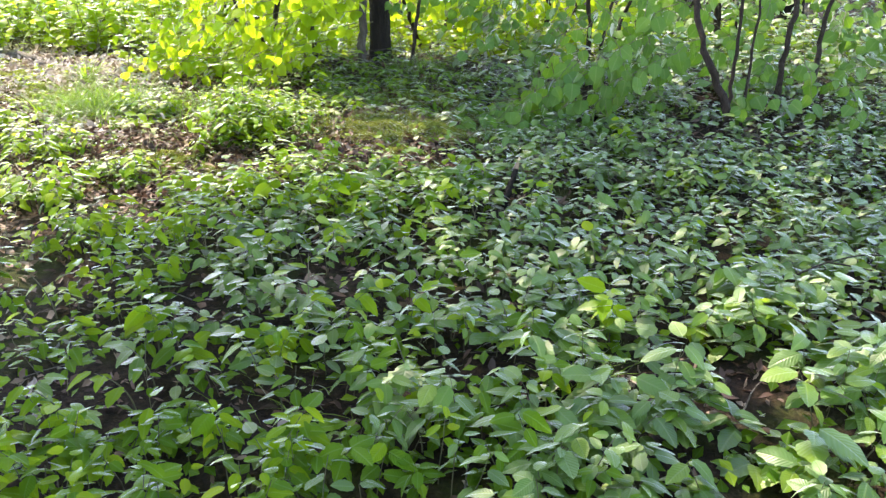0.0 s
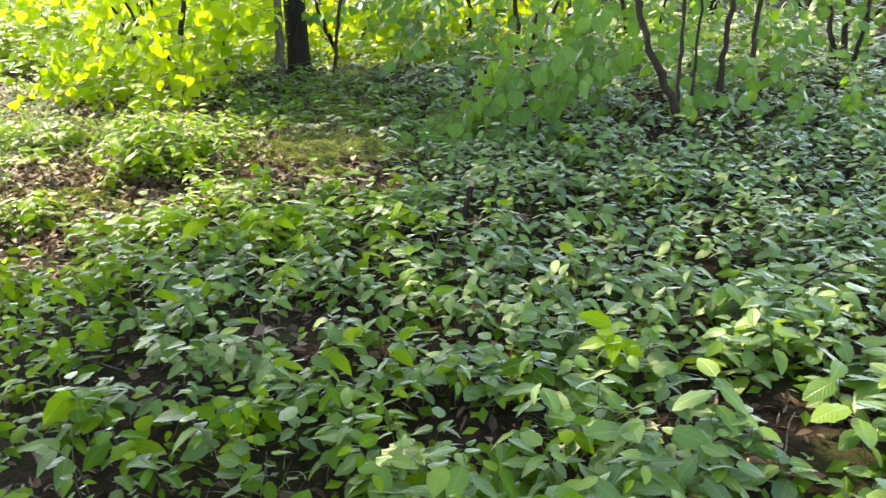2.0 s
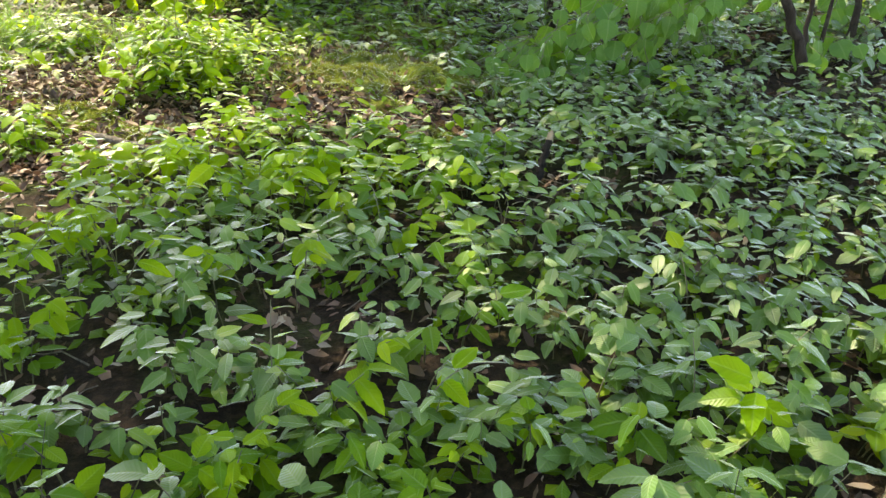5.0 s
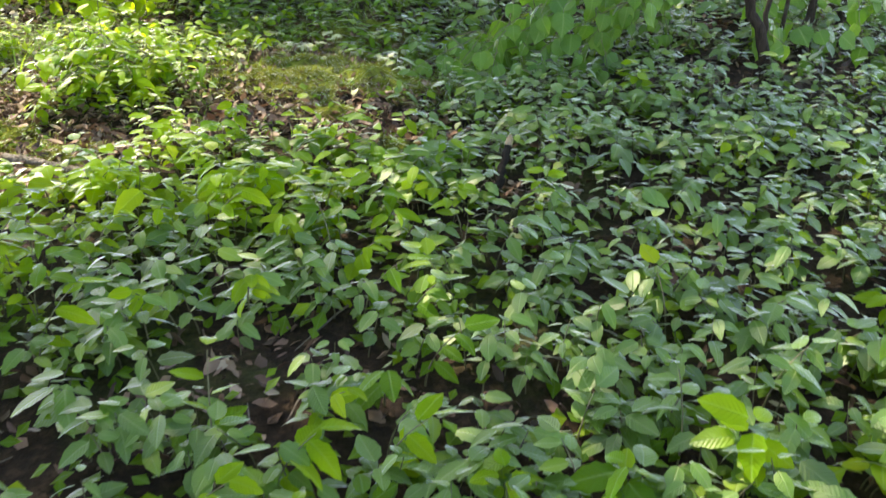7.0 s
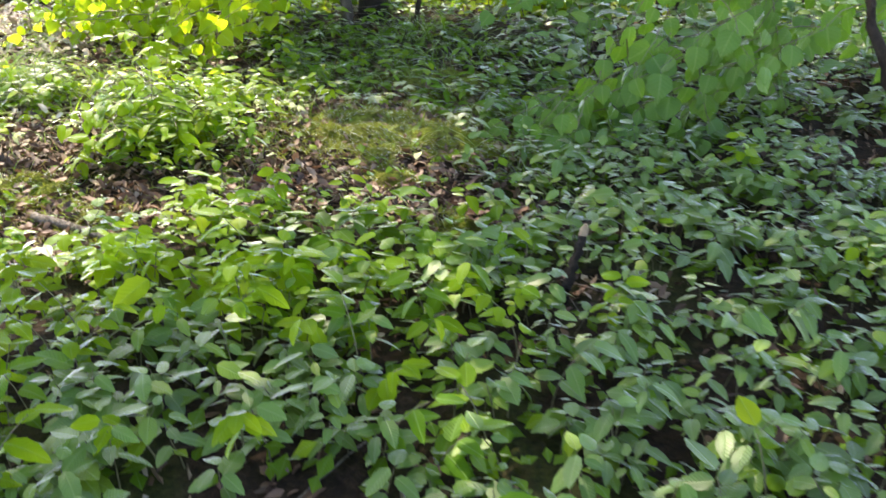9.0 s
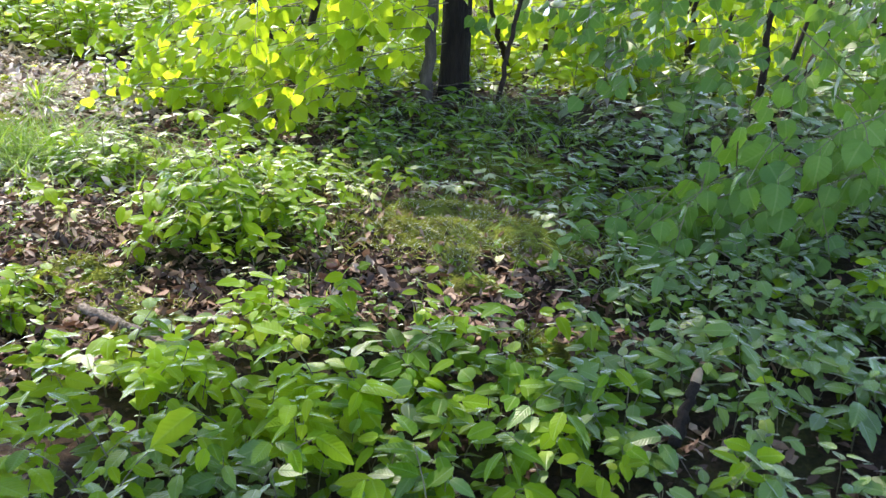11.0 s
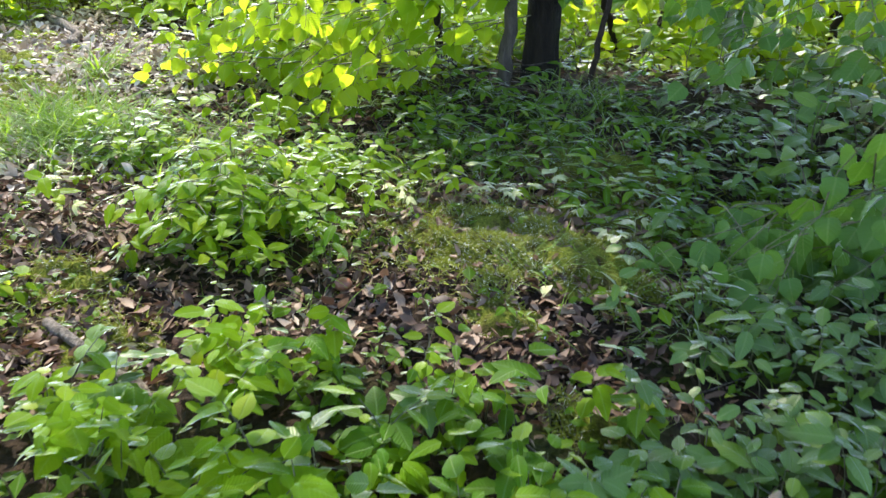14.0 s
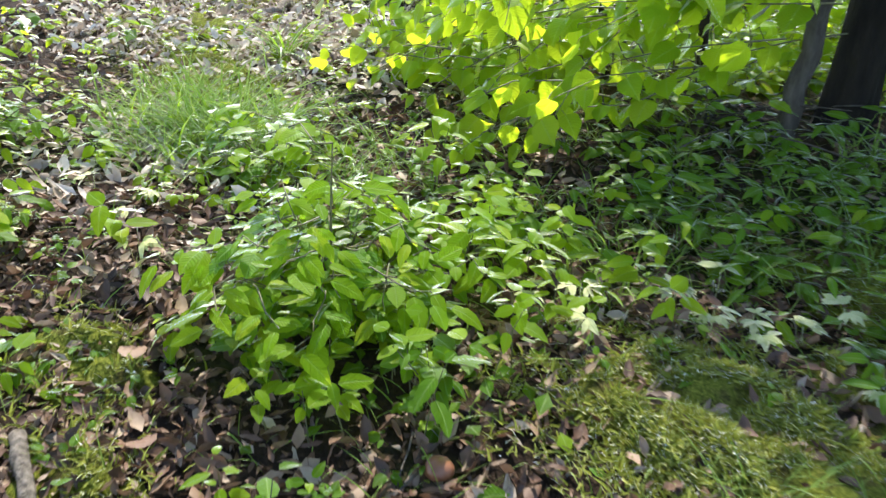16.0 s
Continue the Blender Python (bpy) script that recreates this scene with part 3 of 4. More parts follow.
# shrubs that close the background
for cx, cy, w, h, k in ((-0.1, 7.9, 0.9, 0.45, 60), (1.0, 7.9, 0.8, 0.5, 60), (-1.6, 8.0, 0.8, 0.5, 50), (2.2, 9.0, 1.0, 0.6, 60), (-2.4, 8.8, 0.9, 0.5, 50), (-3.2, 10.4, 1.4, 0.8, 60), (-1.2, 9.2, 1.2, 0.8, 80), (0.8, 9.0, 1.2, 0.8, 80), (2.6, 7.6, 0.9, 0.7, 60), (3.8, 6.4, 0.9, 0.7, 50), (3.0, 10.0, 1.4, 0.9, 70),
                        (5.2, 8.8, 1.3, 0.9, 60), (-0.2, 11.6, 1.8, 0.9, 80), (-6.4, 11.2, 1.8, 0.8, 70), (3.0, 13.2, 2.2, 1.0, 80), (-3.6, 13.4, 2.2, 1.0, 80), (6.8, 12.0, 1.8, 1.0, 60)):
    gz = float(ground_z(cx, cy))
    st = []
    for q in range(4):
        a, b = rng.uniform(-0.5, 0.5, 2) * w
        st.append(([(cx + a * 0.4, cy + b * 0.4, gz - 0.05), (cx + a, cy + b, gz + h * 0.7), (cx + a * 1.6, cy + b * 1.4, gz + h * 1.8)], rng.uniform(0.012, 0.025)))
    # left and middle shrubs take the brighter leaf colour to look sunlit
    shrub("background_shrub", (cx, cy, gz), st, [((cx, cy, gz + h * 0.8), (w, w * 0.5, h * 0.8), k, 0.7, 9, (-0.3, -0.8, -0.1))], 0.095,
          "broadleaf shrub with green leaves, sunlight put into the left ones' colour", "background shrubs", 0.6, False, shapes=LIMES, leaf=YOUNG_LIT if cx < 1.5 else LIME)

# young growth beyond the path and under the shrubs
# the first three beds use the leaf colour brightened for sun
p = rng.uniform(0, 1, (2300, 2)) * [6.5, 4.6] + [-8.0, 6.6]
bed("young_growth", p[p[:, 1] > 7.02 + 0.42 * (p[:, 0] + 4.3) + 0.12 * np.sin(p[:, 0] * 5)], 0.45, 0.105, "knee-high bed of young hornbeams in green brightened as if sunlit", 11, YOUNG_LIT)
p = rng.uniform(0, 1, (300, 2)) * [1.7, 2.1] + [-2.6, 6.25]
bed("sunny_growth", p[p[:, 1] > 6.4 - 0.5 * (p[:, 0] + 2.2)], 0.26, 0.085, "young growth beside the sunny path, coloured brighter as if lit", 8, YOUNG_LIT)
p = rng.uniform(0, 1, (420, 2)) * [5.4, 1.6] + [-1.8, 7.0]
bed("low_growth", p, 0.24, 0.09, "low green young growth behind the big tree", 7, YOUNG_LIT)
p = rng.uniform(0, 1, (300, 2)) * [4.0, 2.6] + [0.6, 5.6]
bed("shaded_growth", p, 0.26, 0.1, "knee-high young growth in the shade of shrubs")

# the bush between the path and the clearing, and smaller ones like it
def tiered_bush(x, y, reach, height, stems, size, label, leader=0.0):
    """A young hornbeam: thin stems spreading from the foot, each with flat tiers of leaves."""
    t = thing("hornbeam_bush", (x, y, float(ground_z(x, y))), label, "bush", "hornbeam bushes")
    lm, low, wm = Mass(), Mass(), Mass()
    for k in range(stems):
        a = k * 2.4 + rng.uniform(-0.4, 0.4)
        out = np.array([math.cos(a), math.sin(a), 0.0])
        far = reach * math.sqrt((k + 0.5) / stems)
        h = height * (1.05 - 0.5 * far / reach) * rng.uniform(0.75, 1.15)
        if k == 0 and leader:
            h, far = leader, 0.04
        pts = curve([(0.02 * out[0], 0.02 * out[1], -0.02), out * far * 0.35 + [0, 0, h * 0.55], out * far * 0.8 + [0, 0, h]], 9)
        m = Mass()
        m.tube(pts, np.linspace(0.005, 0.0012, 9), 5)
        part("stem", m, STEM, t)
        tiers = 4 if far < reach * 0.6 else 3
        for q in range(tiers):
            u = 0.42 + 0.58 * q / (tiers - 1)
            p = np.array([np.interp(u * 8, np.arange(9), pts[:, c]) for c in range(3)])
            w = out * rng.uniform(0.3, 1.0) + np.array([rng.normal(0, 0.7), rng.normal(0, 0.7), 0.0])
            w = w / np.linalg.norm(w) * reach * rng.uniform(0.35, 0.6)
            # top tiers take the brighter leaf, most lower ones the darker: shading by colour
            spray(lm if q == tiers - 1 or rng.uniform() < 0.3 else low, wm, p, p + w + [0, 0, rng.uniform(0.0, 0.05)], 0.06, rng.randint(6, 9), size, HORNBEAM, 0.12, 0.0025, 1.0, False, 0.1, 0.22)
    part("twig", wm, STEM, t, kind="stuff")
    part("foliage", low, DIMMED, t, "toothed leaves coloured darker as shade low in the bush", kind="stuff")
    part("foliage", lm, YOUNG_LIT, t, "toothed leaves in flat tiers, coloured brighter as the lit top", kind="stuff")


BUSHY = "low hornbeam bush with flat tiers of bright leaves beside bare litter"
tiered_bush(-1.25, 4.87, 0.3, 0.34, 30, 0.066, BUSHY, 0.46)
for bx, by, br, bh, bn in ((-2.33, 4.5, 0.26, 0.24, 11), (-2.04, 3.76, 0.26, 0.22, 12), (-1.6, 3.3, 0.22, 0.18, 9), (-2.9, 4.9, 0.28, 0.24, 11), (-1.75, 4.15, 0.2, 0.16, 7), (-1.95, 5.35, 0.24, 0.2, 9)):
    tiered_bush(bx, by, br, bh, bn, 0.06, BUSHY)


# ---- seedlings ----
def seedling_plan(h, n, size):
    """Stem line, and the leaves' places, ways, normals and sizes of one seedling at the origin."""
    lean = rng.normal(0, 0.25, 2) * h
    t = np.linspace(0, 1, 4)[:, None]
    pts = np.concatenate([lean * t ** 1.5, t * h], 1) + rng.normal(0, 0.004, (4, 3)) * t
    s = np.linspace(0.5, 1.0, n)
    pos = np.stack([np.interp(s, t[:, 0], pts[:, k]) for k in range(3)], -1)
    a = rng.uniform(0, 6.28) + np.arange(n) * 2.4 + rng.normal(0, 0.3, n)
    d = np.stack([np.cos(a), np.sin(a), rng.normal(-0.04, 0.15, n)], -1)
    pos = pos + d * [0.012, 0.012, 0.0]
    return pts, pos, d, ups(n, 0.3), size * rng.uniform(0.6, 1.15, n)


def carpet_places(x0, x1, y0, y1, per_m2):
    n = int((x1 - x0) * (y1 - y0) * per_m2)
    x, y = rng.uniform(x0, x1, n), rng.uniform(y0, y1, n)
    clump = 0.5 + 0.5 * np.sin(5.1 * x + 2.3 * np.sin(2.9 * y)) * np.sin(6.3 * y + 1.7 * np.sin(3.7 * x))
    rim = np.minimum.reduce([x - x0, x1 - x, y - y0, y1 - y]) + 0.35 * np.sin(2.7 * x + 1.3 * y) + 0.25 * np.sin(4.3 * y - 2 * x)
    keep = rng.uniform(0, 1, n) < cover(x, y) * (0.5 + 0.65 * clump) * np.clip(0.3 + rim, 0.08, 1)
    return np.stack([x[keep], y[keep]], -1)


places = carpet_places(-3.9, 5.2, -0.2, 7.1, 150)
thin = (places[:, 1] > 5.5) & (rng.uniform(0, 1, len(places)) < 0.45)
places = places[~thin]
near = (np.abs(places[:, 0] - 0.05) < 1.0) & (places[:, 1] > 2.4) & (places[:, 1] < 3.5)
idx = np.nonzero(near)[0][:280]
single = np.zeros(len(places), bool)
single[idx] = True


def make_carpet():
    lm, wm, young, soft = Mass(), Mass(), Mass(), Mass()
    for x, y in places[~single]:
        clump = 0.5 + 0.5 * math.sin(5.1 * x + 2.3 * math.sin(2.9 * y)) * math.sin(6.3 * y + 1.7 * math.sin(3.7 * x))
        h = rng.uniform(0.03, 0.13) + 0.13 * clump
        pts, pos, d, nrm, sz = seedling_plan(h, rng.randint(5, 11), rng.uniform(0.045, 0.08) * (1 + 0.35 * float(ellipse(x, y, 0.85, 2.1, 0.8, 0.7))))
        o = np.array([x, y, float(ground_z(x, y))])
        wm.tube(pts + o - [0, 0, 0.01], np.linspace(0.0022, 0.001, 4), 3)
        # left and farther on, more seedlings take the brighter colour, as if sunlit
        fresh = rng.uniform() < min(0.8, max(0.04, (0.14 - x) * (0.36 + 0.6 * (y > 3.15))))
        # towards the left more plants take the dimmed copy, as against the light
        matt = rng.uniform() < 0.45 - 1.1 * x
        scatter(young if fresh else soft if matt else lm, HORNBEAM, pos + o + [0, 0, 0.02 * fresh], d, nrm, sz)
    n = 18000
    x, y = rng.uniform(-3.0, 4.2, n), rng.uniform(1.0, 5.6, n)
    q = rng.uniform(0, 1, n) < 0.9 * cover(x, y) - 0.1
    x, y = x[q], y[q]
    pos = np.stack([x, y, ground_z(x, y) + rng.uniform(0.012, 0.075, len(x))], -1)
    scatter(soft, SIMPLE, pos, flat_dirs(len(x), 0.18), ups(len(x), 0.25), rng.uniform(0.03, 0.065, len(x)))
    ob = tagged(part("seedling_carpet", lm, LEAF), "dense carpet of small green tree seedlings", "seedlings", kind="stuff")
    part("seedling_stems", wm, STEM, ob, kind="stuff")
    tagged(part("fresh_seedlings", soft, DIMMED), "dull green tree seedlings, coloured as if against the light", "seedlings", kind="stuff")
    tagged(part("young_seedlings", young, YOUNG_LIT), "seedlings coloured brighter yellow-green for dappled sun", "seedlings", kind="stuff")


def make_outer_growth():
    """Sparser young plants round about, where the wood goes on."""
    n = 4400
    x, y = rng.uniform(-11, 11, n), rng.uniform(-7, 15, n)
    inner = (x > -3.0) & (x < 4.2) & (y > 0.8) & (y < 6.6)
    path = ellipse(x, y, -4.6, 7.0, 2.6, 1.3) > rng.uniform(0.1, 0.8, n)
    patch = np.sin(1.3 * x + 2 * np.sin(0.7 * y)) * np.sin(1.1 * y) > rng.uniform(-1.3, 0.4, n)
    q = ~inner & ~path & patch
    lm = Mass()
    for a, b in zip(x[q], y[q]):
        _, pos, d, nrm, sz = seedling_plan(rng.uniform(0.06, 0.2), 7, rng.uniform(0.07, 0.12))
        scatter(lm, SIMPLE, pos + [a, b, float(ground_z(a, b))], d, nrm, sz)
    tagged(part("undergrowth", lm, LEAF), "patchy green undergrowth between the trees", "undergrowth", kind="stuff")


make_carpet()
make_outer_growth()

leaf_meshes = []
for s in HORNBEAM:
    m = Mass()
    m.add(*s)
    leaf_meshes.append(m.mesh("leaf", LEAF))
kinds = []
for q in range(12):
    t = thing("tree_seedling", (0, 0, -50), "small green tree seedling with oval toothed leaves", "seedling", "seedlings of the carpet")
    pts, pos, d, nrm, sz = seedling_plan(rng.uniform(0.08, 0.17), rng.randint(6, 9), rng.uniform(0.055, 0.08))
    m = Mass()
    m.tube(pts - [0, 0, 0.01], np.linspace(0.0024, 0.001, 4), 4)
    part("stem", m, STEM, t)
    turn = frames(d, nrm, sz)
    for k in range(len(pos)):
        lf = part("leaf", leaf_meshes[rng.randint(0, 5)], None, t)
        mm = Matrix.Identity(4)
        for a in range(3):
            for b in range(3):
                mm[a][b] = turn[k][a][b]
            mm[a][3] = pos[k][a]
        lf.matrix_basis = mm
    kinds.append(t)
for q, (x, y) in enumerate(places[single]):
    at = pose(x, y, float(ground_z(x, y)), 0, 0, rng.uniform(0, 360))
    if q < 12:
        kinds[q].matrix_basis = at
    else:
        copy_thing(kinds[q % 12], at)


young_lit_meshes = []
for s in HORNBEAM:
    m = Mass()
    m.add(*s)
    young_lit_meshes.append(m.mesh("leaf", YOUNG_LIT))
dimmed_meshes = []
for s in HORNBEAM:
    m = Mass()
    m.add(*s)
    dimmed_meshes.append(m.mesh("leaf", DIMMED))
oak_meshes = []
for s in OAK:
    m = Mass()
    m.add(*s)
    oak_meshes.append(m.mesh("leaf", LEAF))


def shoot(x, y, h, n, size, way, meshes, label, arch=0.5):
    """A young shoot that arches over, its leaves in two flat ranks."""
    t = thing("young_shoot", (x, y, float(ground_z(x, y))), label, "seedling", "young shoots")
    a = radians(way)
    f = np.array([math.cos(a), math.sin(a), 0])
    side = np.array([-f[1], f[0], 0])
    k = np.linspace(0, 1, 8)[:, None]
    pts = f * arch * h * k ** 2 + np.array([0, 0, h]) * (k * 1.25 - 0.25 * k * k)
    m = Mass()
    m.tube(pts - [0, 0, 0.01], np.linspace(0.003, 0.001, 8), 5)
    part("stem", m, STEM, t)
    for q in range(n):
        u = 0.4 + 0.6 * q / max(1, n - 1)
        p = np.array([np.interp(u, k[:, 0], pts[:, c]) for c in range(3)])
        d = f * rng.uniform(0.4, 0.9) + side * (1 if q % 2 else -1) * rng.uniform(0.5, 1.0) + [0, 0, rng.normal(0.0, 0.2)]
        if q == n - 1:
            d = f + rng.normal(0, 0.15, 3)
        turn = frames(d[None], ups(1, 0.3), size * rng.uniform(0.75, 1.15))[0]
        lf = part("leaf", meshes[rng.randint(0, len(meshes))], None, t)
        mm = Matrix.Identity(4)
        for i in range(3):
            for j in range(3):
                mm[i][j] = turn[i][j]
            mm[i][3] = p[i] + d[i] * 0.008
        lf.matrix_basis = mm
    return t


GREEN = "young shoot with fresh green leaves beside dead leaves"
BRIGHT = "young shoot with bright yellow-green leaves above the seedlings"
for x, y, h, n, size, way in ((-0.36, 2.46, 0.19, 6, 0.085, 10), (-0.14, 2.5, 0.18, 5, 0.09, -5), (-0.93, 2.9, 0.23, 5, 0.08, 30), (-0.86, 2.3, 0.23, 7, 0.09, 200), (0.12, 3.28, 0.18, 4, 0.085, 70),
                              (-0.56, 3.78, 0.25, 7, 0.1, 160), (-0.9, 1.98, 0.19, 5, 0.08, 220), (-0.77, 3.64, 0.2, 4, 0.1, 250), (0.62, 2.95, 0.18, 4, 0.08, 100), (-0.42, 4.0, 0.2, 7, 0.075, 10),
                              (-0.8, 4.02, 0.19, 7, 0.075, 40), (-1.05, 4.0, 0.15, 5, 0.075, 160), (-0.3, 4.12, 0.16, 6, 0.07, -10), (0.05, 3.95, 0.15, 5, 0.07, 10), (-1.35, 3.85, 0.15, 5, 0.08, 180)):
    shoot(x, y, h, n, size, way, young_lit_meshes if y < 3.9 else dimmed_meshes, BRIGHT if y < 3.9 else GREEN)
for _ in range(130):
    x, y = rng.uniform(-1.7, 0.2), rng.uniform(1.7, 4.25)
    if rng.uniform() < (0.2 + 0.6 * (y > 2.9)) * float(cover(np.array(x), np.array(y))):
        green = rng.uniform() < 0.35 or y > 3.8
        shoot(x, y, rng.uniform(0.15, 0.24), rng.randint(4, 8), rng.uniform(0.06, 0.09), rng.uniform(0, 360), dimmed_meshes if green else young_lit_meshes, GREEN if green else BRIGHT)
for _ in range(80):
    x, y = rng.uniform(-1.2, 1.5), rng.uniform(1.7, 4.1)
    if rng.uniform() < 0.9 * float(cover(np.array(x), np.array(y))):
        shoot(x, y, rng.uniform(0.13, 0.21), rng.randint(5, 9), rng.uniform(0.06, 0.09), rng.uniform(0, 360), leaf_meshes, "taller seedling with broad glossy green leaves", 0.35)
round_meshes = []
for s in LIMES:
    m = Mass()
    m.add(*s)
    round_meshes.append(m.mesh("leaf", YOUNG_LIT))
shoot(-0.52, 3.66, 0.22, 7, 0.11, 10, round_meshes, "young lime shoot with broad glowing yellow-green leaves", 0.3)
shoot(-0.09, 2.02, 0.2, 6, 0.13, 250, oak_meshes, "oak seedling with broad lobed leaves among hornbeams", 0.1)
shoot(0.46, 2.02, 0.17, 5, 0.12, 260, leaf_meshes, "taller seedling with broad dark leaves", 0.2)
shoot(1.25, 2.1, 0.17, 6, 0.12, 200, leaf_meshes, "taller seedling with broad dark leaves", 0.2)
shoot(0.95, 1.75, 0.17, 6, 0.12, 300, leaf_meshes, "taller seedling with broad dark leaves", 0.2)


# ---- litter, moss, grass ----
def make_litter():
    n = 28000
    x, y = rng.uniform(-4.6, 2.6, n), rng.uniform(0.8, 8.2, n)
    bare = 1 - cover(x, y)
    keep = rng.uniform(0, 1, n) < 0.14 + 0.8 * bare
    x, y = x[keep], y[keep]
    x, y = np.concatenate([x, rng.uniform(-11, 11, 9000)]), np.concatenate([y, rng.uniform(-7, 14, 9000)])
    moss = ellipse(x, y, -0.35, 5.02, 0.45, 0.33)
    q = rng.uniform(0, 1, len(x)) > 0.6 * moss
    x, y = x[q], y[q]
    a, b = rng.uniform(-2.4, 0.6, 16000), rng.uniform(3.8, 6.0, 16000)
    q = rng.uniform(0, 1, 16000) < (1 - cover(a, b)) * (1 - 0.55 * ellipse(a, b, -0.35, 5.02, 0.45, 0.33)) - 0.15
    x, y = np.concatenate([x, a[q]]), np.concatenate([y, b[q]])
    m = Mass()
    pos = np.stack([x, y, ground_z(x, y) + rng.uniform(0.004, 0.022, len(x))], -1)
    scatter(m, DEADS, pos, flat_dirs(len(x), 0.3), ups(len(x), 0.5), rng.uniform(0.02, 0.058, len(x)))
    tagged(part("leaf_litter", m, DEAD), "dry brown curled dead leaves on the soil", "leaf litter", kind="stuff")
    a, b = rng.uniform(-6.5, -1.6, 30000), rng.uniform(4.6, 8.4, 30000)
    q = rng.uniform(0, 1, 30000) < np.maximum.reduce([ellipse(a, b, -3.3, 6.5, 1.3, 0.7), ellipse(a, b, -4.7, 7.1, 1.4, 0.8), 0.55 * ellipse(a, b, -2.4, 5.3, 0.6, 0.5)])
    a, b = a[q], b[q]
    m = Mass()
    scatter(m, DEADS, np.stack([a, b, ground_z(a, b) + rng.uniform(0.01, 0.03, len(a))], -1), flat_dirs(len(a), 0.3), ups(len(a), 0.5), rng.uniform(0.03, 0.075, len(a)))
    tagged(part("path_litter", m, BLEACHED_LIT), "dry sun-bleached dead leaves on the path, paler still as if sunlit", "leaf litter", kind="stuff")
    m = Mass()
    for _ in range(420):
        x, y = rng.uniform(-4.4, 2.0), rng.uniform(1.5, 7.8)
        if rng.uniform() > 0.25 + 0.75 * (1 - float(cover(np.array(x), np.array(y)))):
            continue
        a, l = rng.uniform(0, 6.28), rng.uniform(0.05, 0.3)
        t = np.linspace(-0.5, 0.5, 5)
        px, py = x + math.cos(a) * l * t, y + math.sin(a) * l * t + rng.normal(0, 0.008, 5)
        m.tube(np.stack([px, py, ground_z(px, py) + rng.uniform(0.008, 0.025)], -1), np.linspace(1, 0.5, 5) * rng.uniform(0.001, 0.004), 5)
    tagged(part("fallen_twigs", m, STICK), "thin dry twigs scattered over the litter", "twigs", kind="stuff")


def make_moss():
    m = Mass()
    spots = [(-0.35, 5.0, 0.34, 0.24, 9000), (-0.05, 4.95, 0.25, 0.2, 3000), (0.0, 5.35, 0.3, 0.2, 3000), (-0.25, 4.6, 0.12, 0.08, 1200), (0.05, 4.25, 0.1, 0.07, 1000),
             (-1.3, 4.2, 0.2, 0.12, 900), (-1.6, 4.45, 0.2, 0.12, 700), (-3.4, 6.3, 0.5, 0.3, 2500), (-0.15, 5.75, 0.4, 0.2, 2000), (-2.9, 5.9, 0.4, 0.22, 2200), (-3.9, 6.9, 0.5, 0.25, 2200)]
    low = Mass()
    for cx, cy, rx, ry, n in spots:
        n = int(n * 1.25)
        gx, gy = np.meshgrid(np.linspace(-1.25, 1.25, 64) * rx, np.linspace(-1.25, 1.25, 48) * ry)
        fall = np.exp(-((gx / rx) ** 2 + (gy / ry) ** 2) ** 1.5)
        gx, gy = gx + cx, gy + cy
        lump = 0.04 * np.abs(np.sin(17 * gx + 3 * np.sin(9 * gy)) * np.sin(15 * gy)) + 0.006 * np.sin(61 * gx) * np.sin(57 * gy) + 0.012 * np.sin(7 * gx + 1) * np.sin(8 * gy)
        i, j = np.meshgrid(np.arange(47), np.arange(63), indexing="ij")
        k = i * 64 + j
        low.add(np.stack([gx, gy, ground_z(gx, gy) + (lump + 0.012) * fall - 0.022 * (1 - fall)], -1), np.stack([k, k + 1, k + 65, k + 64], -1).reshape(-1, 4))
        x, y = cx + rng.normal(0, rx * 0.6, n), cy + rng.normal(0, ry * 0.6, n)
        q = np.sin(11 * x + 3 * np.sin(7 * y)) * np.sin(12 * y + 2 * np.sin(5 * x)) > -0.15
        x, y, n = x[q], y[q], int(q.sum())
        hump = 0.045 * np.abs(np.sin(17 * x + 3 * np.sin(9 * y)) * np.sin(15 * y))
        pos = np.stack([x, y, ground_z(x, y) + hump - 0.004], -1)
        d = flat_dirs(n, 0.2) + np.array([0, 0, 0.9])
        scatter(m, [MOSS_FROND], pos, d, ups(n, 1.0), rng.uniform(0.014, 0.032, n))
    ob = tagged(part("moss", m, MOSS), "yellow-green cushions of feathery moss", "moss", kind="stuff")
    part("cushion", low, CUSHION, ob, kind="stuff")


MOSS_FROND = leaf_shape(lambda a: 0.1 * (1 - a) + 0.02 * (1 + math.sin(a * 40)), 2, 0.4, 0.4)


def tuft(x, y, n, length, spread, label):
    m = Mass()
    d = np.stack([rng.normal(0, 0.45, n), rng.normal(0, 0.45, n), np.ones(n)], -1)
    pos = np.stack([rng.normal(0, spread, n), rng.normal(0, spread, n), np.zeros(n)], -1)
    pos[:, 2] = ground_z(pos[:, 0] + x, pos[:, 1] + y) - float(ground_z(x, y)) - 0.01
    out = np.stack([-d[:, 0], -d[:, 1], np.full(n, 0.3)], -1)
    scatter(m, BLADES, pos, d, out + rng.normal(0, 0.1, (n, 3)), length * rng.uniform(0.5, 1.2, n))
    ob = part("grass_tuft", m, GRASS)
    ob.matrix_basis = pose(x, y, float(ground_z(x, y)))
    return tagged(ob, label, "grass", "grass tufts", "stuff")


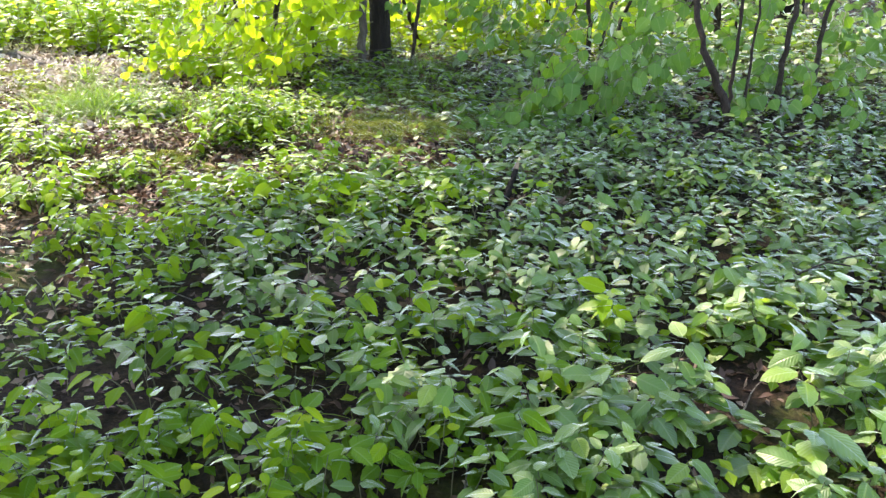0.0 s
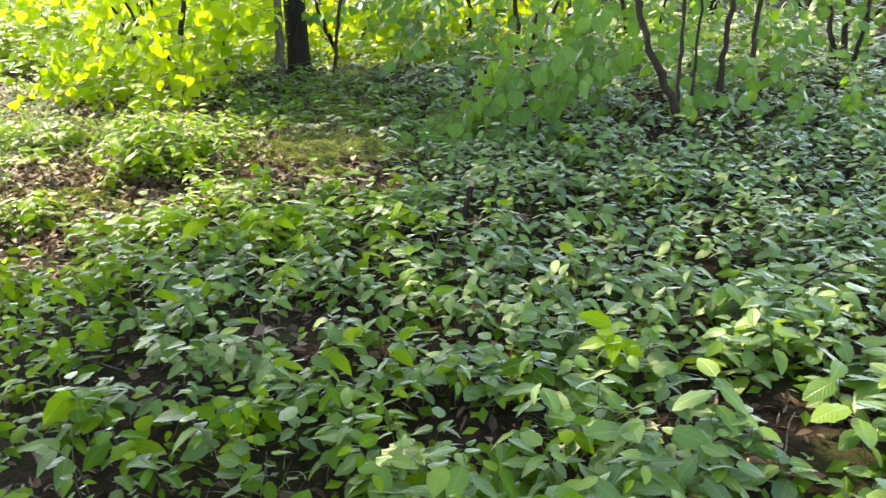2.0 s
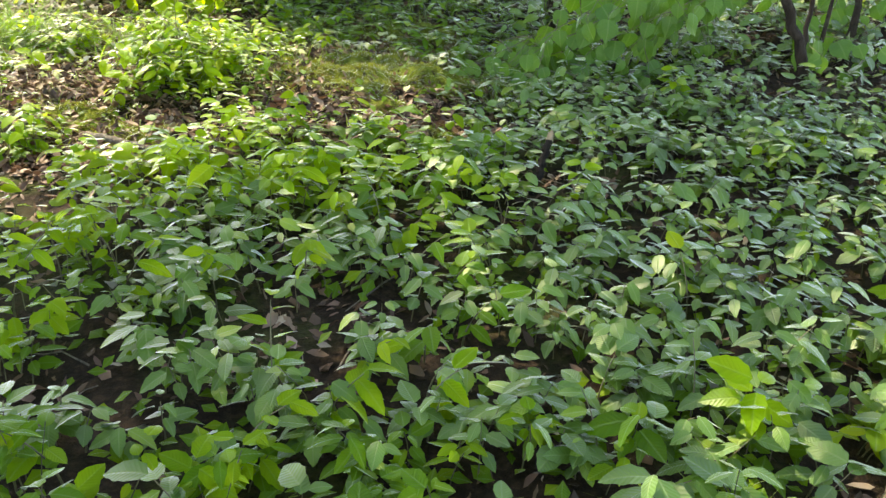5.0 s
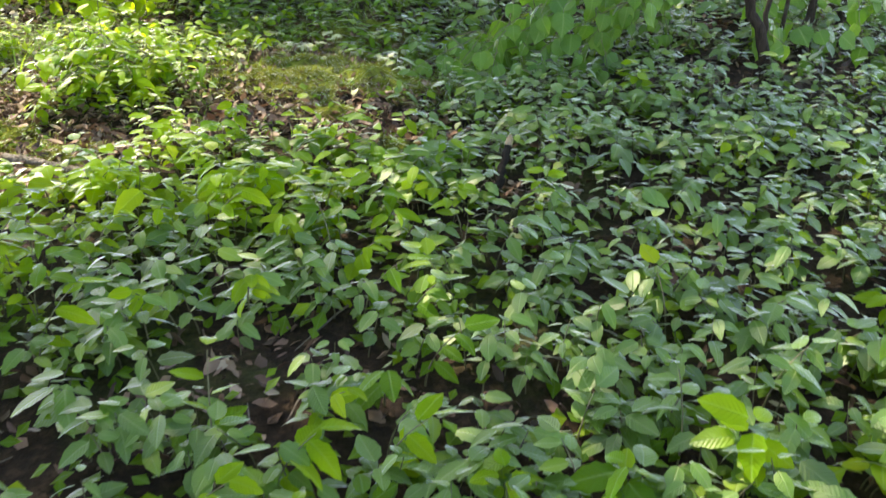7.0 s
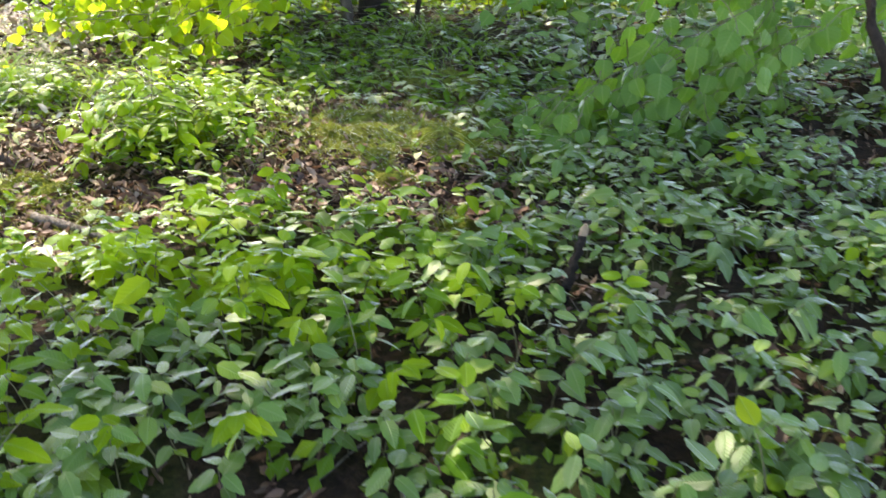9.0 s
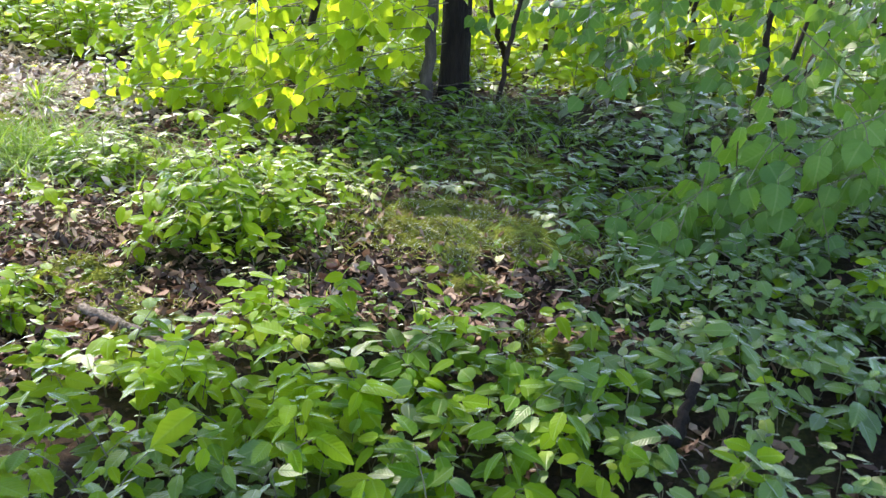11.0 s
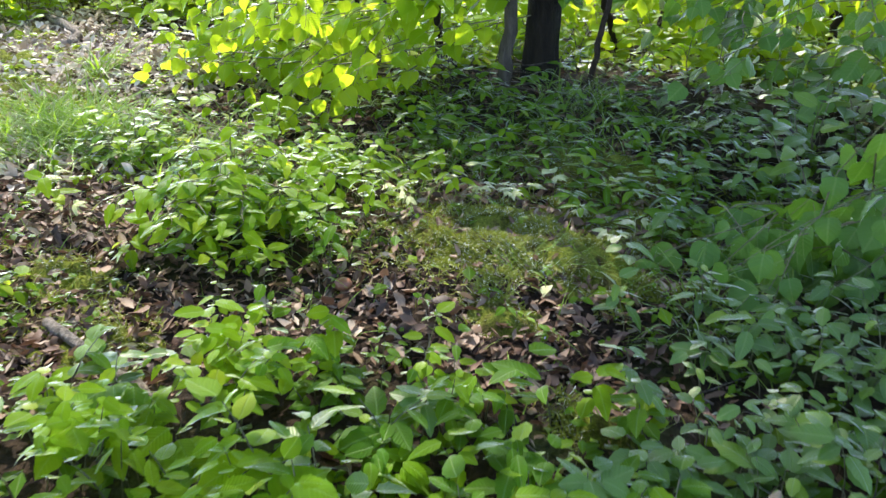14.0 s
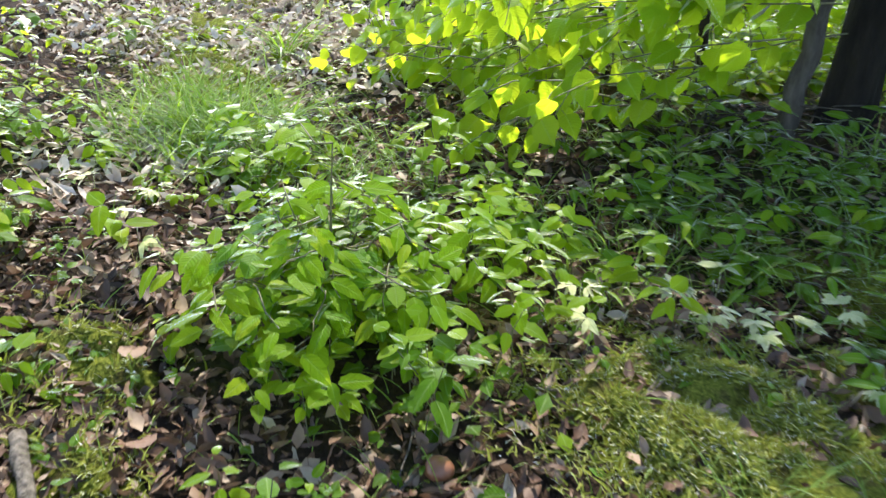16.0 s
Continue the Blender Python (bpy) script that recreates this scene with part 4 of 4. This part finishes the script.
def make_sprouts():
    """Tiny green sprouts and single grass blades between the dead leaves."""
    n = 1500
    x, y = rng.uniform(-2.6, 0.6, n), rng.uniform(3.9, 6.4, n)
    q = rng.uniform(0, 1, n) < (1 - cover(x, y)) * (0.5 + 0.5 * np.sin(6 * x + 2) * np.sin(7 * y)) * (1 - 0.8 * ellipse(x, y, -0.3, 5.0, 0.5, 0.35))
    m, g = Mass(), Mass()
    for a, b in zip(x[q], y[q]):
        k = rng.randint(3, 7)
        o = np.array([a, b, float(ground_z(a, b)) + rng.uniform(0.015, 0.05)])
        d = flat_dirs(k, 0.25)
        scatter(m, HORNBEAM[:2], o + d * 0.008, d, ups(k, 0.4), rng.uniform(0.018, 0.04, k))
    k = 1200
    a, b = rng.uniform(-2.8, 0.5, k), rng.uniform(4.2, 6.3, k)
    up = np.stack([rng.normal(0, 0.7, k), rng.normal(0, 0.7, k), np.ones(k)], -1)
    scatter(g, BLADES, np.stack([a, b, ground_z(a, b)], -1), up, np.stack([-up[:, 0], -up[:, 1], np.full(k, 0.3)], -1), rng.uniform(0.05, 0.13, k))
    w = Mass()
    a, b = rng.uniform(-4.6, -1.7, 420), rng.uniform(5.0, 7.2, 420)
    for c, d in zip(a, b):
        k = rng.randint(3, 8)
        o = np.array([c, d, float(ground_z(c, d)) + rng.uniform(0.02, 0.06)])
        e = flat_dirs(k, 0.25)
        scatter(w, HORNBEAM, o + e * 0.01, e, ups(k, 0.35), rng.uniform(0.025, 0.055, k))
    tagged(part("path_weeds", w, YOUNG_LIT), "small bright green weeds on the sunny path", "weeds", kind="stuff")
    tagged(part("ground_sprouts", m, DIMMED), "tiny green sprouts between dead leaves", "sprouts", kind="stuff")
    tagged(part("grass_blades", g, GRASS), "single thin grass blades in moss and litter", "grass", kind="stuff")


def make_herbs():
    """Low narrow-leaved herbs and grass in the shade round the big tree and along the clearing's edge."""
    n = 800
    x, y = rng.uniform(-1.7, 0.9, n), rng.uniform(5.15, 6.7, n)
    q = rng.uniform(0, 1, n) < 1.1 * np.maximum.reduce([ellipse(x, y, -0.45, 6.0, 1.0, 0.42), ellipse(x, y, 0.35, 5.5, 0.5, 0.4), 0.7 * ellipse(x, y, -1.25, 5.6, 0.4, 0.3)])
    m, g = Mass(), Mass()
    for a, b in zip(x[q], y[q]):
        o = np.array([a, b, float(ground_z(a, b))])
        if rng.uniform() < 0.72:
            k = rng.randint(4, 8)
            d = flat_dirs(k, 0.2) + [0, 0, 0.12]
            scatter(m, NARROW, o + [0, 0, rng.uniform(0.03, 0.11)] + d * 0.01, d, ups(k, 0.3), rng.uniform(0.045, 0.085, k))
        else:
            k = rng.randint(5, 11)
            up = np.stack([rng.normal(0, 0.5, k), rng.normal(0, 0.5, k), np.ones(k)], -1)
            scatter(g, BLADES, o + rng.normal(0, 0.015, (k, 3)) * [1, 1, 0], up, np.stack([-up[:, 0], -up[:, 1], np.full(k, 0.3)], -1), rng.uniform(0.1, 0.22, k))
    # the dimmed leaf copy makes the herbs read darker under the tree
    tagged(part("shade_herbs", m, DIMMED), "low dark green herbs in the shade of the tree", "herbs", kind="stuff")
    tagged(part("shade_grass", g, GRASS), "thin arching grass in the shade of the tree", "grass", kind="stuff")


NARROW = [leaf_shape(oval(0.17, 0.45), 4, 0.2, 0.35, 0.03, 0.05), leaf_shape(oval(0.21, 0.4), 4, 0.1, 0.25, 0.04, 0.05, 0.3)]
make_litter()
make_moss()
make_herbs()
make_sprouts()
for x, y, n, l, s in ((-2.4, 5.4, 380, 0.28, 0.13), (-2.15, 5.5, 240, 0.25, 0.13), (-2.65, 5.55, 220, 0.24, 0.13), (-1.75, 5.45, 160, 0.22, 0.13), (-2.8, 6.25, 50, 0.3, 0.04), (-0.8, 5.6, 260, 0.16, 0.2), (-0.4, 5.75, 120, 0.14, 0.18), (-1.5, 5.3, 80, 0.18, 0.12), (-0.3, 5.0, 90, 0.1, 0.2),
                      (-0.12, 4.92, 60, 0.14, 0.06), (-0.25, 4.85, 40, 0.12, 0.05), (0.35, 5.0, 70, 0.2, 0.1), (0.3, 4.75, 60, 0.2, 0.06), (-0.2, 6.3, 50, 0.25, 0.08), (0.42, 2.15, 40, 0.14, 0.06), (-0.45, 2.1, 40, 0.12, 0.1)):
    tuft(x, y, n, l, s, "tuft of narrow green grass blades in the litter")


# ---- single small things ----
def pale_plant(x, y, h):
    z = float(ground_z(x, y))
    t = thing("pale_plant", (x, y, z), "small pale cream plant with lobed leaves on moss", "plant", "pale plants in the clearing")
    m = Mass()
    m.tube([(0, 0, -0.01), (0.004, 0.002, h * 0.5), (0.0, 0.006, h)], [0.0018, 0.0015, 0.0012], 4)
    part("stem", m, PALE, t)
    for k in range(rng.randint(2, 4)):
        a = rng.uniform(0, 6.28)
        lm = Mass()
        for b in (-1.15, -0.6, 0, 0.6, 1.15):
            d = np.array([[math.cos(a + b), math.sin(a + b), rng.uniform(-0.2, 0.25)]])
            lm.leaves(HORNBEAM[k % 5], np.array([[math.cos(a) * 0.02, math.sin(a) * 0.02, h]]), frames(d, ups(1, 0.35), 0.04 * rng.uniform(0.7, 1.2)) * np.array([0.75, 1, 1]))
        part("leaf", lm, PALE, t)


for x, y in ((-0.62, 5.4), (-0.43, 5.38), (-0.40, 5.3), (-0.27, 5.53), (-0.01, 5.01), (-0.88, 5.15), (-0.8, 5.25), (-0.02, 5.55), (-0.7, 5.1), (-1.95, 4.85), (-2.05, 5.0),
             (-1.8, 4.75), (-2.2, 4.6), (0.28, 2.02), (-0.5, 5.3), (-0.33, 5.42), (-0.55, 5.5), (-0.15, 5.3), (0.05, 5.2), (-0.95, 5.3), (-2.3, 4.95), (-1.65, 4.95)):
    pale_plant(x, y, rng.uniform(0.05, 0.1))


def mushroom(x, y):
    z = float(ground_z(x, y))
    t = thing("mushroom", (x, y, z), "brown round-capped mushroom in the litter", "mushroom")
    for name, prof, mat in (("stalk", [(0.009, -0.01), (0.009, 0.0), (0.008, 0.02), (0.008, 0.032)], STALK),
                            ("cap", [(0.004, 0.022), (0.022, 0.02), (0.028, 0.028), (0.0265, 0.037), (0.021, 0.045), (0.011, 0.05), (0.0005, 0.052)], CAP)):
        m = Mass()
        th = np.arange(18) * 2 * math.pi / 18
        v = np.array([[(r * math.cos(a) * (1 + 0.04 * math.sin(3 * a)), r * math.sin(a), h) for a in th] for r, h in prof])
        i, j = np.meshgrid(np.arange(len(prof) - 1), np.arange(18), indexing="ij")
        k = (j + 1) % 18
        m.add(v, np.stack([i * 18 + j, i * 18 + k, (i + 1) * 18 + k, (i + 1) * 18 + j], -1).reshape(-1, 4))
        part(name, m, mat, t)


mushroom(-0.75, 4.615)


def branch(name, pts, r, label, mat, ends=None):
    p0 = np.array(pts, float)
    m = Mass()
    q = curve(p0 - p0[0], 16)
    q[1:-1] += rng.normal(0, r * 0.25, (14, 3))
    rad = np.linspace(r, r * 0.7, 16) * (1 + rng.normal(0, 0.07, 16))
    q, rad = np.concatenate([q[:1], q, q[-1:]]), np.concatenate([[0.0005], rad, [0.0005]])
    q[0] -= (q[2] - q[1]) * 0.05
    q[-1] += (q[-2] - q[-3]) * 0.05
    m.tube(q, rad, 10)
    t = thing(name, pts[0], label, "branch", "fallen branches")
    part("wood", m, mat, t)
    return t


def on_ground(x, y, up=0.015):
    return (x, y, float(ground_z(x, y)) + up)


branch("fallen_branch", [on_ground(-1.47, 4.23, 0.03), on_ground(-1.32, 4.16, 0.035), on_ground(-1.15, 4.1, 0.03), on_ground(-0.99, 4.03, 0.03)], 0.016, "pale weathered stick lying on dark litter", STICK)
branch("fallen_branch", [on_ground(-4.2, 7.5, 0.06), on_ground(-3.9, 7.25, 0.06), on_ground(-3.5, 7.02, 0.06), on_ground(-3.38, 6.75, 0.04)], 0.032, "crooked pale branch lying on the sunny path", STICK)
branch("fallen_branch", [on_ground(-2.9, 6.5), on_ground(-2.75, 6.42), on_ground(-2.5, 6.33)], 0.018, "dark rotten stick on the sunny path", TWIG)
branch("fallen_branch", [on_ground(-0.05, 5.3), on_ground(0.0, 5.38), on_ground(0.03, 5.45)], 0.016, "short grey piece of wood in the moss", STICK)

stub = branch("broken_stem", [(0.30, 3.78, -0.29), (0.335, 3.85, -0.19), (0.37, 3.92, -0.11)], 0.019, "dark broken stem with a pale torn end", BARK)
m = Mass()
m.tube(np.array([(0.07, 0.14, 0.178), (0.078, 0.156, 0.2), (0.083, 0.162, 0.212)]), [0.0145, 0.012, 0.003], 7)
part("torn_end", m, WOOD, stub, "pale splintered wood")


def brushwood(x, y, n, length):
    """A loose heap of thin dry twigs."""
    z = float(ground_z(x, y))
    t = thing("brushwood", (x, y, z), "loose heap of thin dry twigs at the foot of the tree", "twigs")
    for _ in range(n):
        a, b = rng.normal(0, 0.1, 2)
        w, rise, l = rng.uniform(0, 6.28), rng.uniform(0.05, 0.5), length * rng.uniform(0.5, 1.1)
        m = Mass()
        m.tube(curve([(a, b, 0.0), (a + math.cos(w) * l * 0.5, b + math.sin(w) * l * 0.5, rise * l * 0.7), (a + math.cos(w) * l, b + math.sin(w) * l, rise * l * 0.8)], 8), np.linspace(0.005, 0.0015, 8), 5)
        part("twig", m, GREY_BARK, t)


brushwood(-0.84, 6.5, 22, 0.5)
branch("dry_twig", [(1.22, 2.72, -0.2), (1.45, 2.76, -0.11), (1.62, 2.8, -0.09), (1.9, 2.8, -0.13)], 0.004, "thin dark dry twig lying across the seedlings", TWIG)
branch("dry_twig", [(1.45, 2.76, -0.11), (1.58, 2.72, -0.12), (1.8, 2.66, -0.16)], 0.003, "thin dark dry twig lying across the seedlings", TWIG)


def fallen_leaf(x, y, size, mat, label):
    m = Mass()
    m.leaves(LIMES[1], np.zeros((1, 3)), frames(flat_dirs(1, 0.1), ups(1, 0.3), size))
    ob = part("fallen_leaf", m, mat)
    ob.matrix_basis = pose(x, y, float(ground_z(x, y)) + 0.03)
    tagged(ob, label, "leaf", "single fallen leaves")


fallen_leaf(-0.16, 4.74, 0.045, PALE, "pale yellow fallen leaf on brown litter")
for x, y in ((-0.05, 4.4), (0.05, 4.62), (-0.3, 4.42), (-0.2, 4.3), (0.12, 4.38), (-1.25, 4.35), (-1.5, 4.5), (0.75, 2.12), (0.85, 2.05), (-0.4, 2.0)):
    fallen_leaf(x, y, 0.07, DEAD, "curled reddish-brown dead leaf on the soil")


def trunk_sprig(x, y, z, n):
    """Young leaves that sprout from the bark."""
    t = thing("bark_sprig", (x, y, z), "small sprig of fresh leaves sprouting from the trunk", "sprig")
    m = Mass()
    m.tube([(0, 0.06, -0.02), (0.01, 0, 0.02), (0.03, -0.05, 0.03)], [0.003, 0.002, 0.001], 5)
    part("stem", m, STEM, t)
    for _ in range(n):
        lm = Mass()
        lm.leaves(LIMES[rng.randint(0, 3)], rng.normal(0, 0.03, (1, 3)) + [0.02, -0.03, 0.02], frames(flat_dirs(1, 0.3) + [0, -0.6, -0.5], ups(1, 0.5), 0.07))
        part("leaf", lm, LIME, t)


trunk_sprig(-0.4, 6.48, 0.42, 6)
trunk_sprig(-0.47, 6.47, 0.75, 7)
